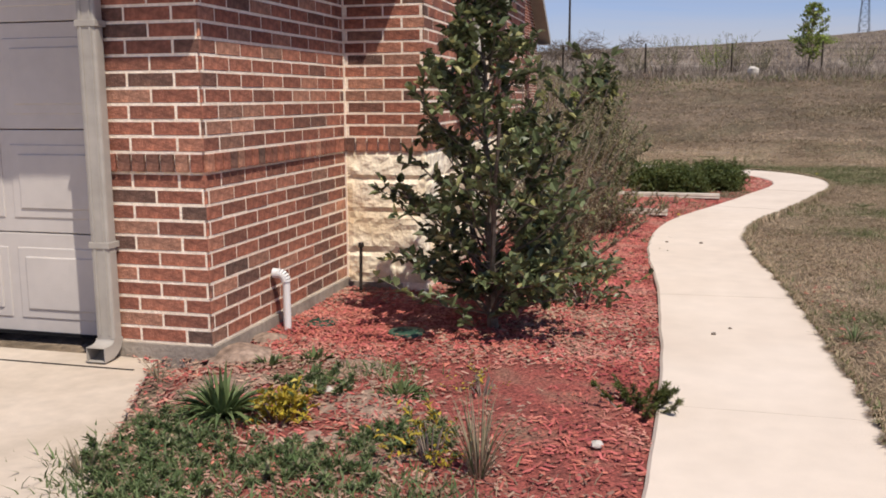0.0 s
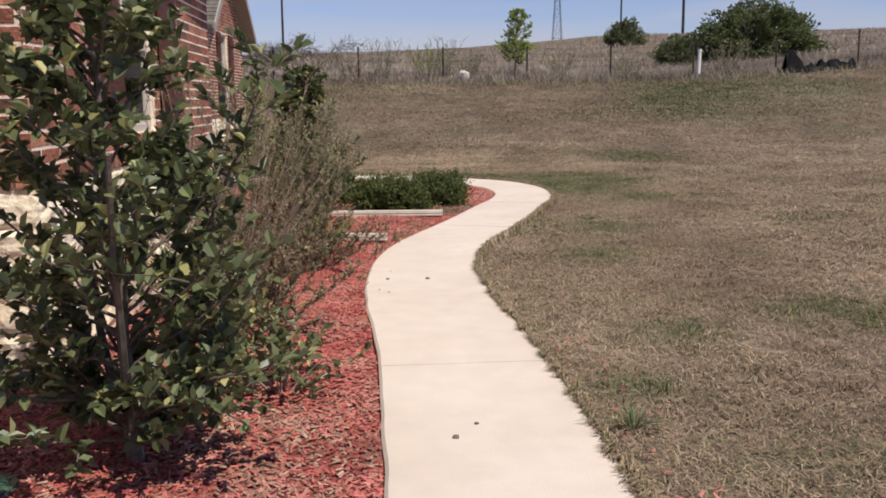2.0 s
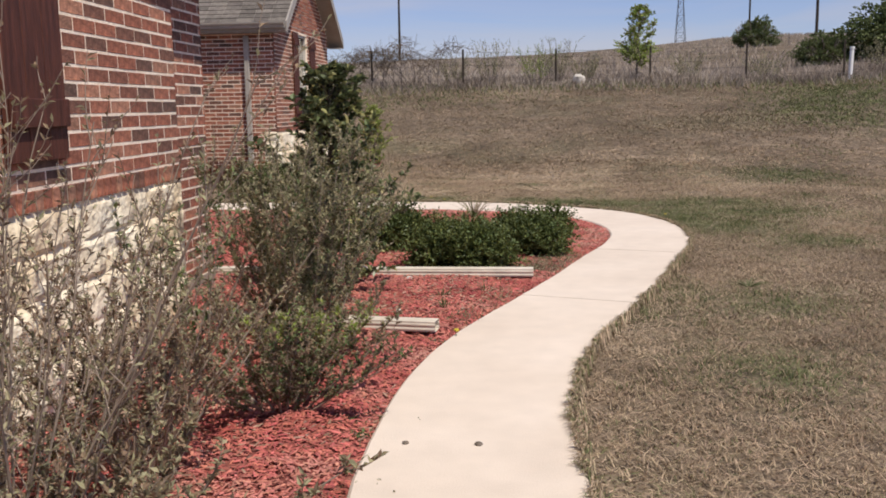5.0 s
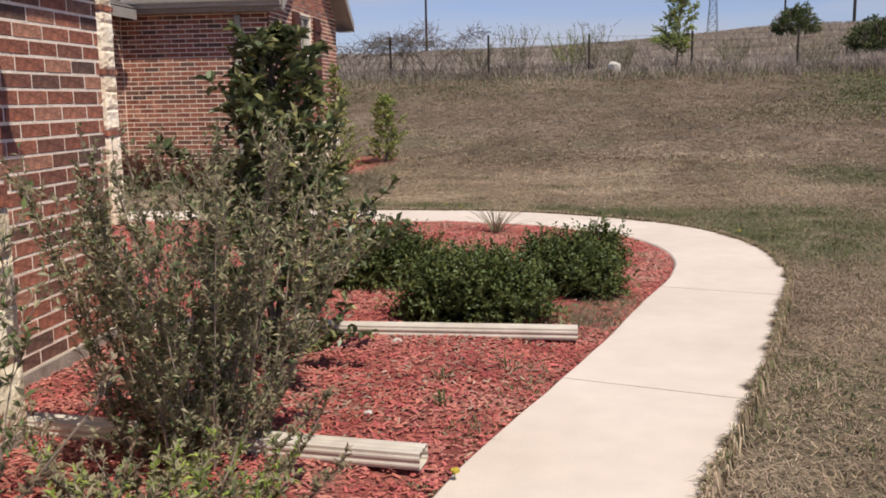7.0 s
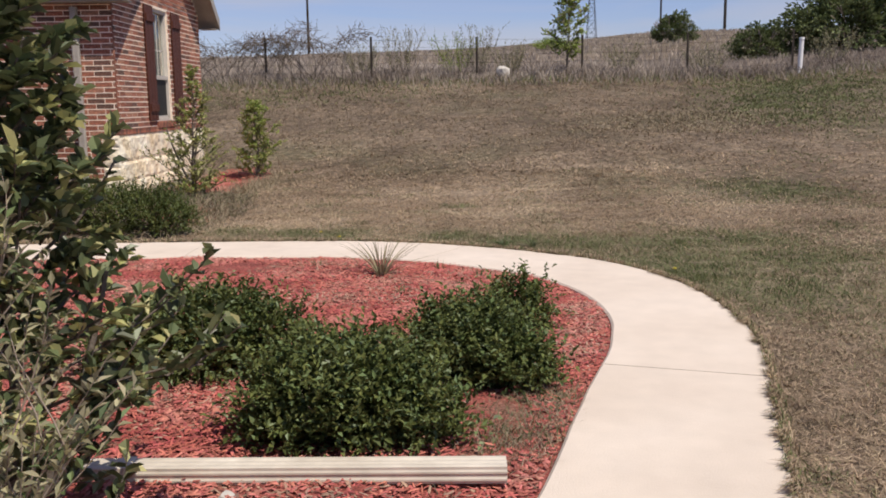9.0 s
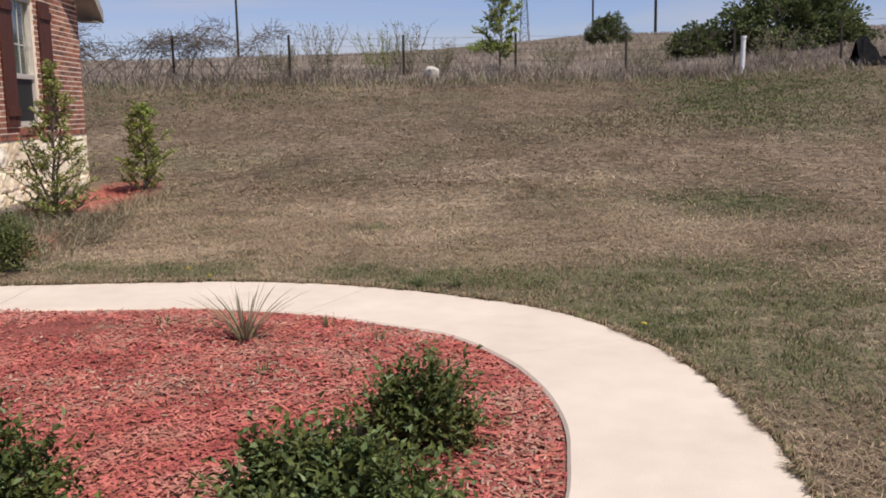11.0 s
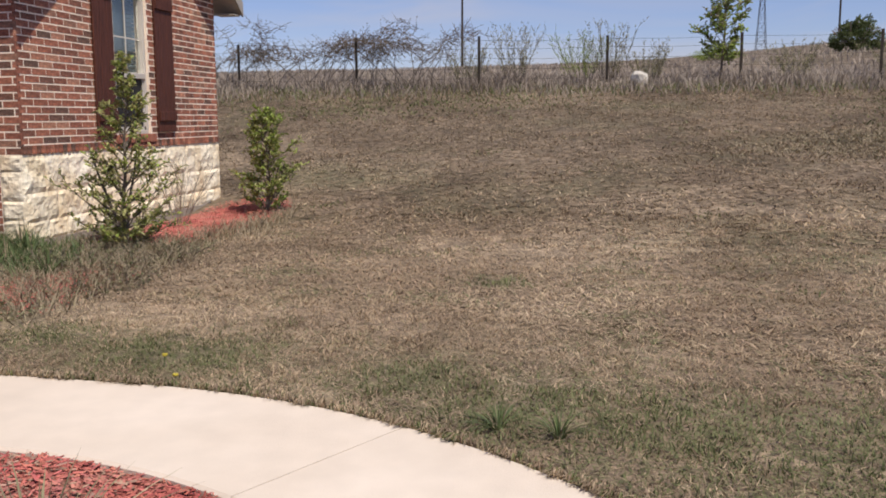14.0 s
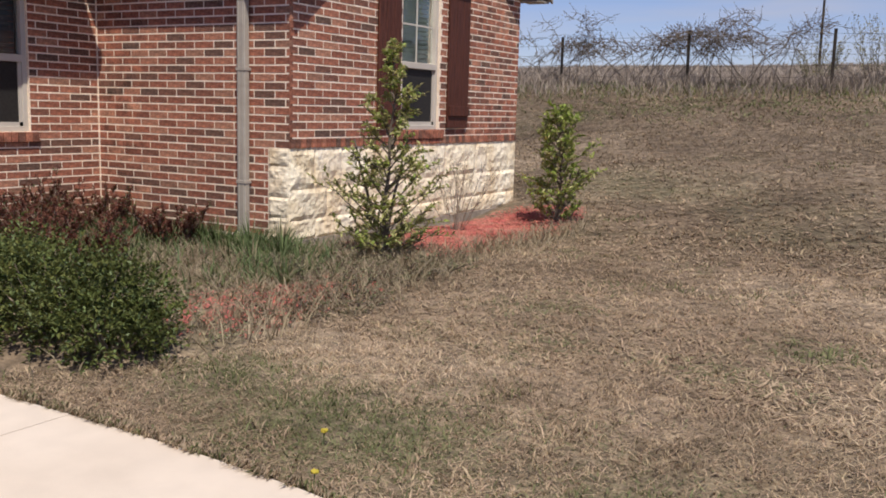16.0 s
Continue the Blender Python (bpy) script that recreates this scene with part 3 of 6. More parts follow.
def brick_wall(name, x, y, heading, length, z0, z1, holes=(), label="", near=0.0, shift=0.0, band=None, thick=0.2, back=0.055, start_band=0.0, base=0.0):
    """A wall that starts at (x, y) and runs along heading (degrees from +x, the face to its right side), with mortar core and bricks.
    holes: (u0, u1, z0, z1). band: the height at which a proud rowlock course runs."""
    u = Vector((math.cos(radians(heading)), math.sin(radians(heading)), 0))
    n = Vector((u.y, -u.x, 0))
    us = sorted({0.0, length, *[h[0] for h in holes], *[h[1] for h in holes]})
    zs = sorted({base, z1, *[h[2] for h in holes], *[h[3] for h in holes]})
    us, zs = [v for v in us if 0 <= v <= length], [v for v in zs if base <= v <= z1]
    bm = bmesh.new()
    local = []
    for a, b in zip(us, us[1:]):
        for c, d in zip(zs, zs[1:]):
            if any(h[0] - 1e-4 <= a and b <= h[1] + 1e-4 and h[2] - 1e-4 <= c and d <= h[3] + 1e-4 for h in holes):
                continue
            add_box(bm, (a + (0.012 if a < 1e-6 else 0), 0.002, c), (b - (0.012 if b > length - 1e-6 else 0), thick, d))
    frame_m = Matrix(((u.x, -n.x, 0, x), (u.y, -n.y, 0, y), (0, 0, 1, 0), (0, 0, 0, 1)))
    bm.transform(frame_m)
    wall = tagged(part(name, bm, MORTAR), label, "wall", kind="structure")
    rng = random.Random(name)
    z, row = z0, 0
    while z < z1 - 0.03:
        is_band = band is not None and abs(z - band) < 0.02
        h = 0.098 if is_band else COURSE
        if z + h > z1 + 0.02:
            break
        mod = 0.078 if is_band else MODULE
        pos = 0.0 if is_band else -(MODULE / 2) * (row % 2) + shift
        while pos > 0:
            pos -= mod
        while pos < length - 0.01:
            a, b = max(pos, 0.0), min(pos + mod, length)
            pos += mod
            if b - a < 0.035:
                continue
            pieces = [(a, b)]
            for hh in holes:
                if z + h > hh[2] + 0.025 and z < hh[3] - 0.025:
                    nxt = []
                    for p, q in pieces:
                        if q <= hh[0] or p >= hh[1]:
                            nxt.append((p, q))
                        else:
                            if hh[0] - p > 0.035:
                                nxt.append((p, hh[0]))
                            if q - hh[1] > 0.035:
                                nxt.append((hh[1], q))
                    pieces = nxt
            for p, q in pieces:
                j0 = JOINT / 2 if p > 0.001 else 0.004
                j1 = JOINT / 2 if q < length - 0.001 else 0.001
                ln = round((q - p - j0 - j1) / 0.01) * 0.01 if not is_band else q - p - JOINT
                local.append(((p + j0 + q - j1) / 2, z + h / 2, ln, h - JOINT, -0.018 if is_band else rng.uniform(-0.0015, 0.001)))
        z += h
        row += 1
    local.sort(key=lambda b: (abs(b[0] - near), b[1]))
    PENDING_BRICKS.append((wall, frame_m, local))
    return wall


def lay_bricks():
    for wall, m, local in PENDING_BRICKS:
        for i, (u, z, ln, h, out) in enumerate(local[:290]):
            ob = bpy.data.objects.new("brick", brick_mesh(ln, h))
            scene.collection.objects.link(ob)
            ob.parent = wall
            ob.matrix_basis = m @ Matrix.Translation((u, out, z))
        if len(local) > 290:
            verts, faces = [], []
            for u, z, ln, h, out in local[290:]:
                me = brick_mesh(ln, h)
                b = len(verts)
                mm = m @ Matrix.Translation((u, out, z))
                verts += [mm @ v.co for v in me.vertices]
                faces += [tuple(b + k for k in p.vertices) for p in me.polygons]
            tagged(mesh_object("far_bricks", verts, faces, BRICK_FAR, wall), kind="stuff")


_stone_count = [0]


def stone_base(wall, x, y, heading, length, z0, z1, seed):
    """Rough split limestone blocks in uneven courses, each a part of its wall."""
    u = Vector((math.cos(radians(heading)), math.sin(radians(heading)), 0))
    n = Vector((u.y, -u.x, 0))
    m = Matrix(((u.x, -n.x, 0, x), (u.y, -n.y, 0, y), (0, 0, 1, 0), (0, 0, 0, 1)))
    rng = random.Random(seed)
    z = z0
    heights = [0.30, 0.20, 0.27, 0.22, 0.19, 0.29]
    k = 0
    while z < z1 - 0.02:
        h = heights[(k + seed) % 6]
        if z1 - z - h < 0.1:
            h = z1 - z
        pos = 0.0
        while pos < length - 0.01:
            w = rng.uniform(0.26, 0.85)
            if length - pos - w < 0.16:
                w = length - pos
            nx, nz = 12, 8
            bm = bmesh.new()
            grid = []
            for jz in range(nz):
                for ix in range(nx):
                    a, c = ix / (nx - 1), jz / (nz - 1)
                    edge = min(a, 1 - a) * w, min(c, 1 - c) * h
                    e = min(1, min(edge) / 0.03)
                    px, pz = pos + 0.002 + a * (w - 0.004), z + 0.002 + c * (h - 0.004)
                    out = e * (0.014 + 0.016 * noise.noise(Vector((px * 5 + seed, pz * 7, 0))) + 0.009 * noise.noise(Vector((px * 15, pz * 22, seed))))
                    grid.append(bm.verts.new((px, -out, pz)))
            for jz in range(nz - 1):
                for ix in range(nx - 1):
                    bm.faces.new((grid[jz * nx + ix], grid[jz * nx + ix + 1], grid[jz * nx + nx + ix + 1], grid[jz * nx + nx + ix]))
            rim = [grid[i] for i in range(nx)] + [grid[j * nx + nx - 1] for j in range(1, nz)] + [grid[(nz - 1) * nx + i] for i in reversed(range(nx - 1))] + [grid[j * nx] for j in reversed(range(1, nz - 1))]
            rear = [bm.verts.new((v.co.x, 0.03, v.co.z)) for v in rim]
            for i in range(len(rim)):
                j = (i + 1) % len(rim)
                bm.faces.new((rim[j], rim[i], rear[i], rear[j]))
            bm.transform(m)
            part("stone_block", bm, STONE, wall)
            pos += w
        z += h
        k += 1


BAND = 0.955
TOP = 3.0
# garage, front and side
gar_front = brick_wall("wall_garage_front", -2.84, 6.75, 0, 0.62, 0.115, TOP, label="dark red brick pier beside the garage door", near=0.62, band=0.953, shift=-0.02)
gar_side = brick_wall("wall_garage_side", -2.22, 6.75, 90, 1.85, 0.115, TOP, label="red brick garage side wall with pale mortar", near=0.0, band=0.953, shift=-0.09)
# wing B: short front and long side with window
WB = (10.12, 10.97, 1.14, 2.66)
b_front = brick_wall("wall_wing_front", -2.22, 8.6, 0, 0.55, BAND, TOP, label="narrow brick wall above rough limestone base", near=0.3, band=BAND, shift=-0.1)
WING_TURN, WING_LEN = 2.1, 4.62


def wing_x(y):
    return -1.67 - math.tan(radians(WING_TURN)) * (y - 8.6)


b_side = brick_wall("wall_wing_side", -1.67, 8.6, 90 + WING_TURN, WING_LEN, BAND, TOP, holes=[(WB[0] - 8.6, WB[1] - 8.6, WB[2], WB[3])], label="brick wall with window above limestone base", near=3.2, band=BAND)
b2 = brick_wall("wall_recess_side", -2.2, 13.2, 90, 1.55, 0.115, TOP, label="recessed red brick wall by the downspout", near=1.55)
d_wall = brick_wall("wall_court_side", -6.98, 14.75, 90, 10.35, 0.115, TOP, holes=[(8.5, 9.53, 1.03, 2.62)], label="brick courtyard wall with window", near=10.0)
c_front = brick_wall("wall_far_front", -6.98, 25.1, 0, 2.55, 0.115, TOP, holes=[(2.30, 2.551, 0.1, BAND - 0.01)], label="far wing red brick wall with downspout", near=2.5, band=None)
WC = (27.0, 27.82, 1.12, 2.92)
c_side = brick_wall("wall_far_side", -4.43, 25.1, 90, 4.83, BAND, TOP + 0.03, holes=[(WC[0] - 25.1, WC[1] - 25.1, WC[2], WC[3])], label="far wing brick gable wall above limestone base", near=1.0, band=BAND)
stone_base(b_front, -2.22, 8.6, 0, 0.55, 0.09, BAND, 1)
stone_base(b_side, -1.67, 8.6, 90 + WING_TURN, WING_LEN, 0.09, BAND, 2)
stone_base(c_front, -4.68, 25.1, 0, 0.25, 0.09, BAND, 3)
stone_base(c_side, -4.43, 25.1, 90, 4.83, 0.09, BAND, 4)


def plain_wall(name, lo, hi, label, material=MORTAR):
    return tagged(part(name, box_bm(lo, hi), material), label, "wall", kind="structure")


plain_wall("trim_corner_joint_garage", (-2.24, 8.589, 0.112), (-2.209, 8.61, TOP), "cream mortar joint in the inner brick corner")
plain_wall("trim_corner_joint_court", (-7.0, 25.089, 0.112), (-6.969, 25.11, TOP), "cream mortar joint in the inner brick corner")
plain_wall("foundation_garage", (-2.86, 6.73, -0.1), (-2.2, 8.6, 0.112), "low grey concrete foundation edge", SLAB)
plain_wall("foundation_wing", (-2.2, 8.585, -0.1), (-1.83, 13.19, 0.085), "low grey concrete foundation edge", SLAB)
plain_wall("foundation_recess", (-2.6, 13.192, -0.1), (-2.185, 14.77, 0.112), "low grey concrete foundation edge", SLAB)
plain_wall("foundation_far", (-6.97, 25.085, -0.1), (-4.415, 29.95, 0.085), "low grey concrete foundation edge", SLAB)
plain_wall("foundation_court", (-7.3, 14.77, -0.1), (-6.965, 25.085, 0.112), "low grey concrete foundation edge", SLAB)
plain_wall("wall_wing_return", (-2.25, 13.0, 0.085), (-1.85, 13.195, TOP), "brick return wall", BRICK)
plain_wall("wall_recess_end", (-7.0, 14.55, 0.0), (-2.21, 14.74, TOP), "brick end wall", BRICK)
plain_wall("wall_far_end", (-9.0, 29.74, 0.0), (-4.45, 29.92, TOP), "brick end wall", BRICK)
plain_wall("wall_garage_lintel", (-8.0, 6.76, 2.25), (-2.85, 6.95, TOP), "brick lintel over the garage door", BRICK)
plain_wall("wall_garage_left", (-9.0, 6.76, 0.0), (-7.8, 6.95, TOP), "brick wall left of the garage door", BRICK)
plain_wall("wall_back", (-9.2, 6.8, 0.0), (-9.0, 29.9, TOP), "plain rear wall of the house", BRICK)


def garage_door():
    root = empty("garage_door", -5.35, 7.0, 0.05, "beige raised-panel sectional garage door", "garage door", kind="structure")
    w, h = 4.9, 2.2
    for s in range(4):
        z0 = s * h / 4
        bm = box_bm((-w / 2, 0, z0 + 0.003), (w / 2, 0.04, z0 + h / 4 - 0.003), 0.004)
        for c in range(8):
            x0 = -w / 2 + 0.06 + c * (w - 0.06) / 8
            x1 = x0 + (w - 0.06) / 8 - 0.06
            add_box(bm, (x0, -0.006, z0 + 0.08), (x1, 0.01, z0 + h / 4 - 0.08), 0.005)
            add_box(bm, (x0 + 0.05, -0.014, z0 + 0.13), (x1 - 0.05, 0.01, z0 + h / 4 - 0.13), 0.006)
        part("door_section", bm, DOOR_PAINT, root)
    part("bottom_seal", box_bm((-w / 2, -0.005, -0.014), (w / 2, 0.03, 0.004)), BLACK_CLOTH, root, "black rubber bottom seal")
    return root


garage_door()
plain_wall("door_jamb", (-2.90, 6.80, 0.036), (-2.845, 7.05, 2.25), "painted garage door jamb", TRIM)


def window(name, x, y0, y1, z0, z1, mid, label, grille=True, turn=0):
    """A single-hung window in a wall that faces +x."""
    root = empty(name, x, (y0 + y1) / 2, z0, label, "window", kind="structure", turn=turn)
    w, h = y1 - y0, z1 - z0
    a, f = w / 2, 0.05
    bm = bmesh.new()
    for lo, hi in (((-0.11, -a, 0), (-0.03, -a + f, h)), ((-0.11, a - f, 0), (-0.03, a, h)), ((-0.11, -a + f, 0), (-0.028, a - f, f)), ((-0.11, -a + f, h - f), (-0.028, a - f, h))):
        add_box(bm, lo, hi, 0.004)
    part("window_frame", bm, VINYL, root, "beige vinyl frame")
    zm = mid - z0
    part("meeting_rail", box_bm((-0.10, -a + f, zm - 0.035), (-0.022, a - f, zm + 0.035), 0.005), VINYL, root)
    bm = bmesh.new()
    for lo, hi in (((-0.095, -a + f, f), (-0.045, -a + f + 0.035, zm)), ((-0.095, a - f - 0.035, f), (-0.045, a - f, zm)), ((-0.095, -a + f, f), (-0.045, a - f, f + 0.04))):
        add_box(bm, lo, hi)
    part("lower_sash", bm, VINYL, root)
    for c, d in ((f, zm - 0.03), (zm + 0.03, h - f)):
        g = part("pane", box_bm((-0.085, -a + f, c), (-0.079, a - f, d)), GLASS, root)
        g.visible_shadow = False
    part("insect_screen", box_bm((-0.062, -a + f + 0.03, f + 0.03), (-0.058, a - f - 0.03, zm - 0.03)), SCREEN, root, "dark insect screen")
    if grille:
        bm = bmesh.new()
        add_box(bm, (-0.078, -0.009, zm + 0.03), (-0.07, 0.009, h - f))
        zq = (zm + h) / 2 - 0.1
        add_box(bm, (-0.0775, -a + f, zq - 0.009), (-0.0705, a - f, zq + 0.009))
        part("grille", bm, VINYL, root)
    # closed slats behind the upper pane, their colour darkened to look like dim glass
    bm = bmesh.new()
    slats = int((h - zm) / 0.05)
    for i in range(slats):
        add_box(bm, (-0.155, -a + 0.03, zm + i * 0.05), (-0.15, a - 0.03, zm + i * 0.05 + 0.044))
    part("blind", bm, CURTAIN, root, "closed window blind, coloured dark to read as dim glass")
    part("room_back", box_bm((-0.3, -a, 0), (-0.29, a, h)), DARK_ROOM, root)
    bm = bmesh.new()
    n = int((w + 0.16) / 0.078)
    for i in range(n):
        v = -a - 0.08 + i * (w + 0.16) / n
        add_box(bm, (-0.13, v + 0.004, -0.1), (0.035, v + (w + 0.16) / n - 0.006, -0.004), 0.005)
    part("window_sill", bm, BRICK_FAR, root, "rowlock brick sill")
    return root


window("window_1", wing_x((WB[0] + WB[1]) / 2), WB[0], WB[1], WB[2], WB[3], 1.70, "single-hung window with beige frame between dark shutters", turn=WING_TURN)
window("window_2", -4.43, WC[0], WC[1], WC[2], WC[3], 1.83, "tall single-hung window with white grille and shutters")
window("window_3", -6.98, 23.25, 24.28, 1.03, 2.62, 1.73, "beige single-hung courtyard window with dark screen", grille=False)


def shutter(x, y0, y1, z0, z1, turn=0):
    root = empty("shutter", x, (y0 + y1) / 2, z0, "dark red-brown stained board-and-batten shutter", "shutter", "window shutters", turn=turn)
    w, h = y1 - y0, z1 - z0
    for i in range(3):
        a = -w / 2 + i * w / 3
        part("board", box_bm((0.004, a + 0.002, 0), (0.026, a + w / 3 - 0.002, h), 0.003), SHUTTER, root)
    for c in (0.14, h - 0.26):
        part("batten", box_bm((0.026, -w / 2 + 0.015, c), (0.05, w / 2 - 0.015, c + 0.12), 0.004), SHUTTER, root)


shutter(wing_x(9.82) + 0.01, 9.57, 10.07, 1.17, 2.68, WING_TURN)
shutter(wing_x(11.38) + 0.01, 11.12, 11.64, 1.17, 2.68, WING_TURN)
shutter(-4.42, 26.5, 26.93, 1.14, 2.94)
shutter(-4.42, 27.97, 28.47, 1.14, 2.94)


def downspout(x, y, z0, z1, face, reach, label):
    """A rectangular spout on a wall, with a kicked-out shoe. face: heading in degrees of the wall's outward side."""
    root = empty("downspout", x, y, z0, label, "downspout", turn=face + 90)
    bm = bmesh.new()
    add_box(bm, (-0.05, -0.085, 0.09), (0.05, -0.015, z1 - z0), 0.012)
    for k in (-0.025, 0.025):
        add_box(bm, (k - 0.006, -0.089, 0.12), (k + 0.006, -0.08, z1 - z0 - 0.05))
    part("pipe", bm, GUTTER, root)
    bm = bmesh.new()
    prev = None
    for i in range(7):
        w = radians(90 * i / 6)
        c = Vector((0, -0.05 - 0.09 * (1 - math.cos(w)) - (reach if i == 6 else 0), 0.1 - 0.06 * math.sin(w)))
        up = Vector((0, -math.cos(w), math.sin(w)))
        if i == 0:
            up = Vector((0, -1, 0.0))
        ring = [bm.verts.new(c + up * s * 0.036 + Vector((t * 0.051, 0, 0))) for s, t in ((-1, -1), (-1, 1), (1, 1), (1, -1))]
        if prev:
            for k in range(4):
                bm.faces.new((prev[k], prev[(k + 1) % 4], ring[(k + 1) % 4], ring[k]))
        prev = ring
    shoe = part("elbow", bm, GUTTER, root)
    sol = shoe.modifiers.new("thick", "SOLIDIFY")
    sol.thickness = 0.004
    for z in (0.55, 1.6):
        part("strap", box_bm((-0.056, -0.091, z), (0.056, -0.002, z + 0.03), 0.002), GUTTER, root)


downspout(-2.755, 6.745, 0.04, 2.7, -90, 0.03, "beige painted metal downspout beside the garage door")
downspout(-4.94, 25.095, 0.06, 2.75, -90, 0.03, "beige downspout on the far brick wall")
downspout(-2.03, 13.22, 0.06, 2.7, 90, 0.03, "beige downspout in the recess corner")


def roof_piece(name, corners, thick, label):
    """A sloped shingle deck with stepped shingle rows; corners run eave-left, eave-right, ridge-right, ridge-left."""
    a, b, c, d = [Vector(p) for p in corners]
    root = tagged(new(name), label, "roof", kind="structure")
    n = (b - a).cross(d - a).normalized()
    bm = bmesh.new()
    top = [bm.verts.new(p) for p in (a, b, c, d)]
    bot = [bm.verts.new(p - Vector((0, 0, thick))) for p in (a, b, c, d)]
    bm.faces.new(top)
    bm.faces.new(bot[::-1])
    for i in range(4):
        j = (i + 1) % 4
        bm.faces.new((top[i], bot[i], bot[j], top[j]))
    part("roof_deck", bm, TRIM, root)
    rows = max(3, int((d - a).length / 0.14))
    rng = random.Random(name)
    verts, faces = [], []
    for r in range(rows):
        f0, f1 = r / rows, min(1.0, (r + 1.25) / rows)
        l0, r0, l1, r1 = a.lerp(d, f0), b.lerp(c, f0), a.lerp(d, f1), b.lerp(c, f1)
        wid = (r0 - l0).length
        cnt = max(2, int(wid / 0.30))
        for k in range(cnt):
            g0, g1 = k / cnt, (k + 0.985) / cnt
            lift = n * (0.012 + rng.uniform(0, 0.007))
            q = len(verts)
            p = [l0.lerp(r0, g0), l0.lerp(r0, g1), l1.lerp(r1, g1), l1.lerp(r1, g0)]
            verts += [p[0] + lift, p[1] + lift, p[2] + n * 0.003, p[3] + n * 0.003, p[0] + n * 0.002, p[1] + n * 0.002]
            faces += [(q, q + 1, q + 2, q + 3), (q + 4, q + 5, q + 1, q)]
    tagged(mesh_object("shingles", verts, faces, SHINGLE, root, "weathered grey-brown shingles"), kind="stuff")
    return root


EAVE = 2.98
# garage and wing share a low slope toward the walk
roof_piece("roof_garage_east", [(-1.81, 6.385, 2.70), (-1.81, 8.95, 2.70), (-5.4, 10.4, 4.6), (-5.4, 8.6, 4.6)], 0.16, "weathered grey-brown shingle roof over the garage")
roof_piece("roof_garage_front", [(-9.4, 6.385, 2.70), (-1.81, 6.385, 2.70), (-5.4, 8.6, 4.6), (-7.0, 8.6, 4.6)], 0.16, "weathered grey-brown shingle roof over the garage front")
roof_piece("roof_wing", [(-1.56, 8.09, 2.92), (-1.56, 13.25, 2.92), (-5.4, 13.25, 5.1), (-5.4, 8.09, 5.1)], 0.16, "weathered grey-brown shingle roof over the wing")
roof_piece("roof_recess", [(-1.77, 13.27, 2.92), (-1.77, 15.1, 2.92), (-5.4, 15.1, 4.8), (-5.4, 13.27, 4.8)], 0.16, "weathered grey-brown shingle roof over the recess")
roof_piece("roof_court", [(-6.5, 15.2, 2.85), (-6.5, 24.7, 2.85), (-9.4, 24.7, 4.4), (-9.4, 15.2, 4.4)], 0.16, "weathered grey-brown shingle roof along the court")
roof_piece("roof_far_near_slope", [(-9.4, 24.86, EAVE), (-4.12, 24.86, EAVE), (-4.12, 27.5, 5.0), (-9.4, 27.5, 5.0)], 0.16, "weathered grey-brown shingle roof slope of the far wing")
roof_piece("roof_far_back_slope", [(-4.12, 30.2, EAVE), (-9.4, 30.2, EAVE), (-9.4, 27.5, 5.0), (-4.12, 27.5, 5.0)], 0.16, "back slope of the far wing roof")
# gable brick infill
_bm = bmesh.new()
_g = [(-4.43, 25.1, TOP + 0.03), (-4.43, 29.93, TOP + 0.03), (-4.43, 27.5, 4.78)]
_f = [_bm.verts.new(p) for p in _g]
_r = [_bm.verts.new((p[0] - 0.15, p[1], p[2])) for p in _g]
_bm.faces.new(_f)
_bm.faces.new(_r[::-1])
for _i in range(3):
    _j = (_i + 1) % 3
    _bm.faces.new((_f[_i], _r[_i], _r[_j], _f[_j]))
gable = tagged(part("wall_gable", _bm, MORTAR), "brick gable of the far wing", "wall", kind="structure")


def gable_bricks():
    local, row, z = [], 0, TOP + 0.04
    while z < 4.65:
        half = (4.78 - z - COURSE) / (4.78 - TOP - 0.03) * 2.41
        v = -half - (MODULE / 2) * (row % 2)
        while v < half:
            p, q = max(v, -half), min(v + MODULE, half)
            if q - p > 0.05:
                local.append((2.41 + (p + q) / 2, z + COURSE / 2, round((q - p - JOINT) / 0.01) * 0.01, COURSE - JOINT, -0.008))
            v += MODULE
        z += COURSE
        row += 1
    m = Matrix(((0, -1, 0, -4.43), (1, 0, 0, 25.1), (0, 0, 1, 0), (0, 0, 0, 1)))
    local.sort(key=lambda b: b[1])
    PENDING_BRICKS.append((gable, m, local))


gable_bricks()


def fascia(name, p, q, h, label, out):
    d = (Vector(q) - Vector(p))
    a, o = Vector(p), Vector(out)
    bm = bmesh.new()
    c = [a, a + d, a + d + o * 0.03, a + o * 0.03]
    lo = [bm.verts.new(v - Vector((0, 0, h))) for v in c]
    hi = [bm.verts.new(v) for v in c]
    bm.faces.new(lo[::-1])
    bm.faces.new(hi)
    for i in range(4):
        j = (i + 1) % 4
        bm.faces.new((lo[i], lo[j], hi[j], hi[i]))
    tagged(part(name, bm, TRIM), label, "trim", kind="structure")


fascia("trim_rake_near", (-4.115, 24.84, EAVE + 0.02), (-4.115, 27.5, 5.02), 0.2, "painted rake board on the gable", (1, 0, 0))
fascia("trim_rake_far", (-4.115, 30.22, EAVE + 0.02), (-4.115, 27.5, 5.02), 0.2, "painted rake board on the gable", (1, 0, 0))


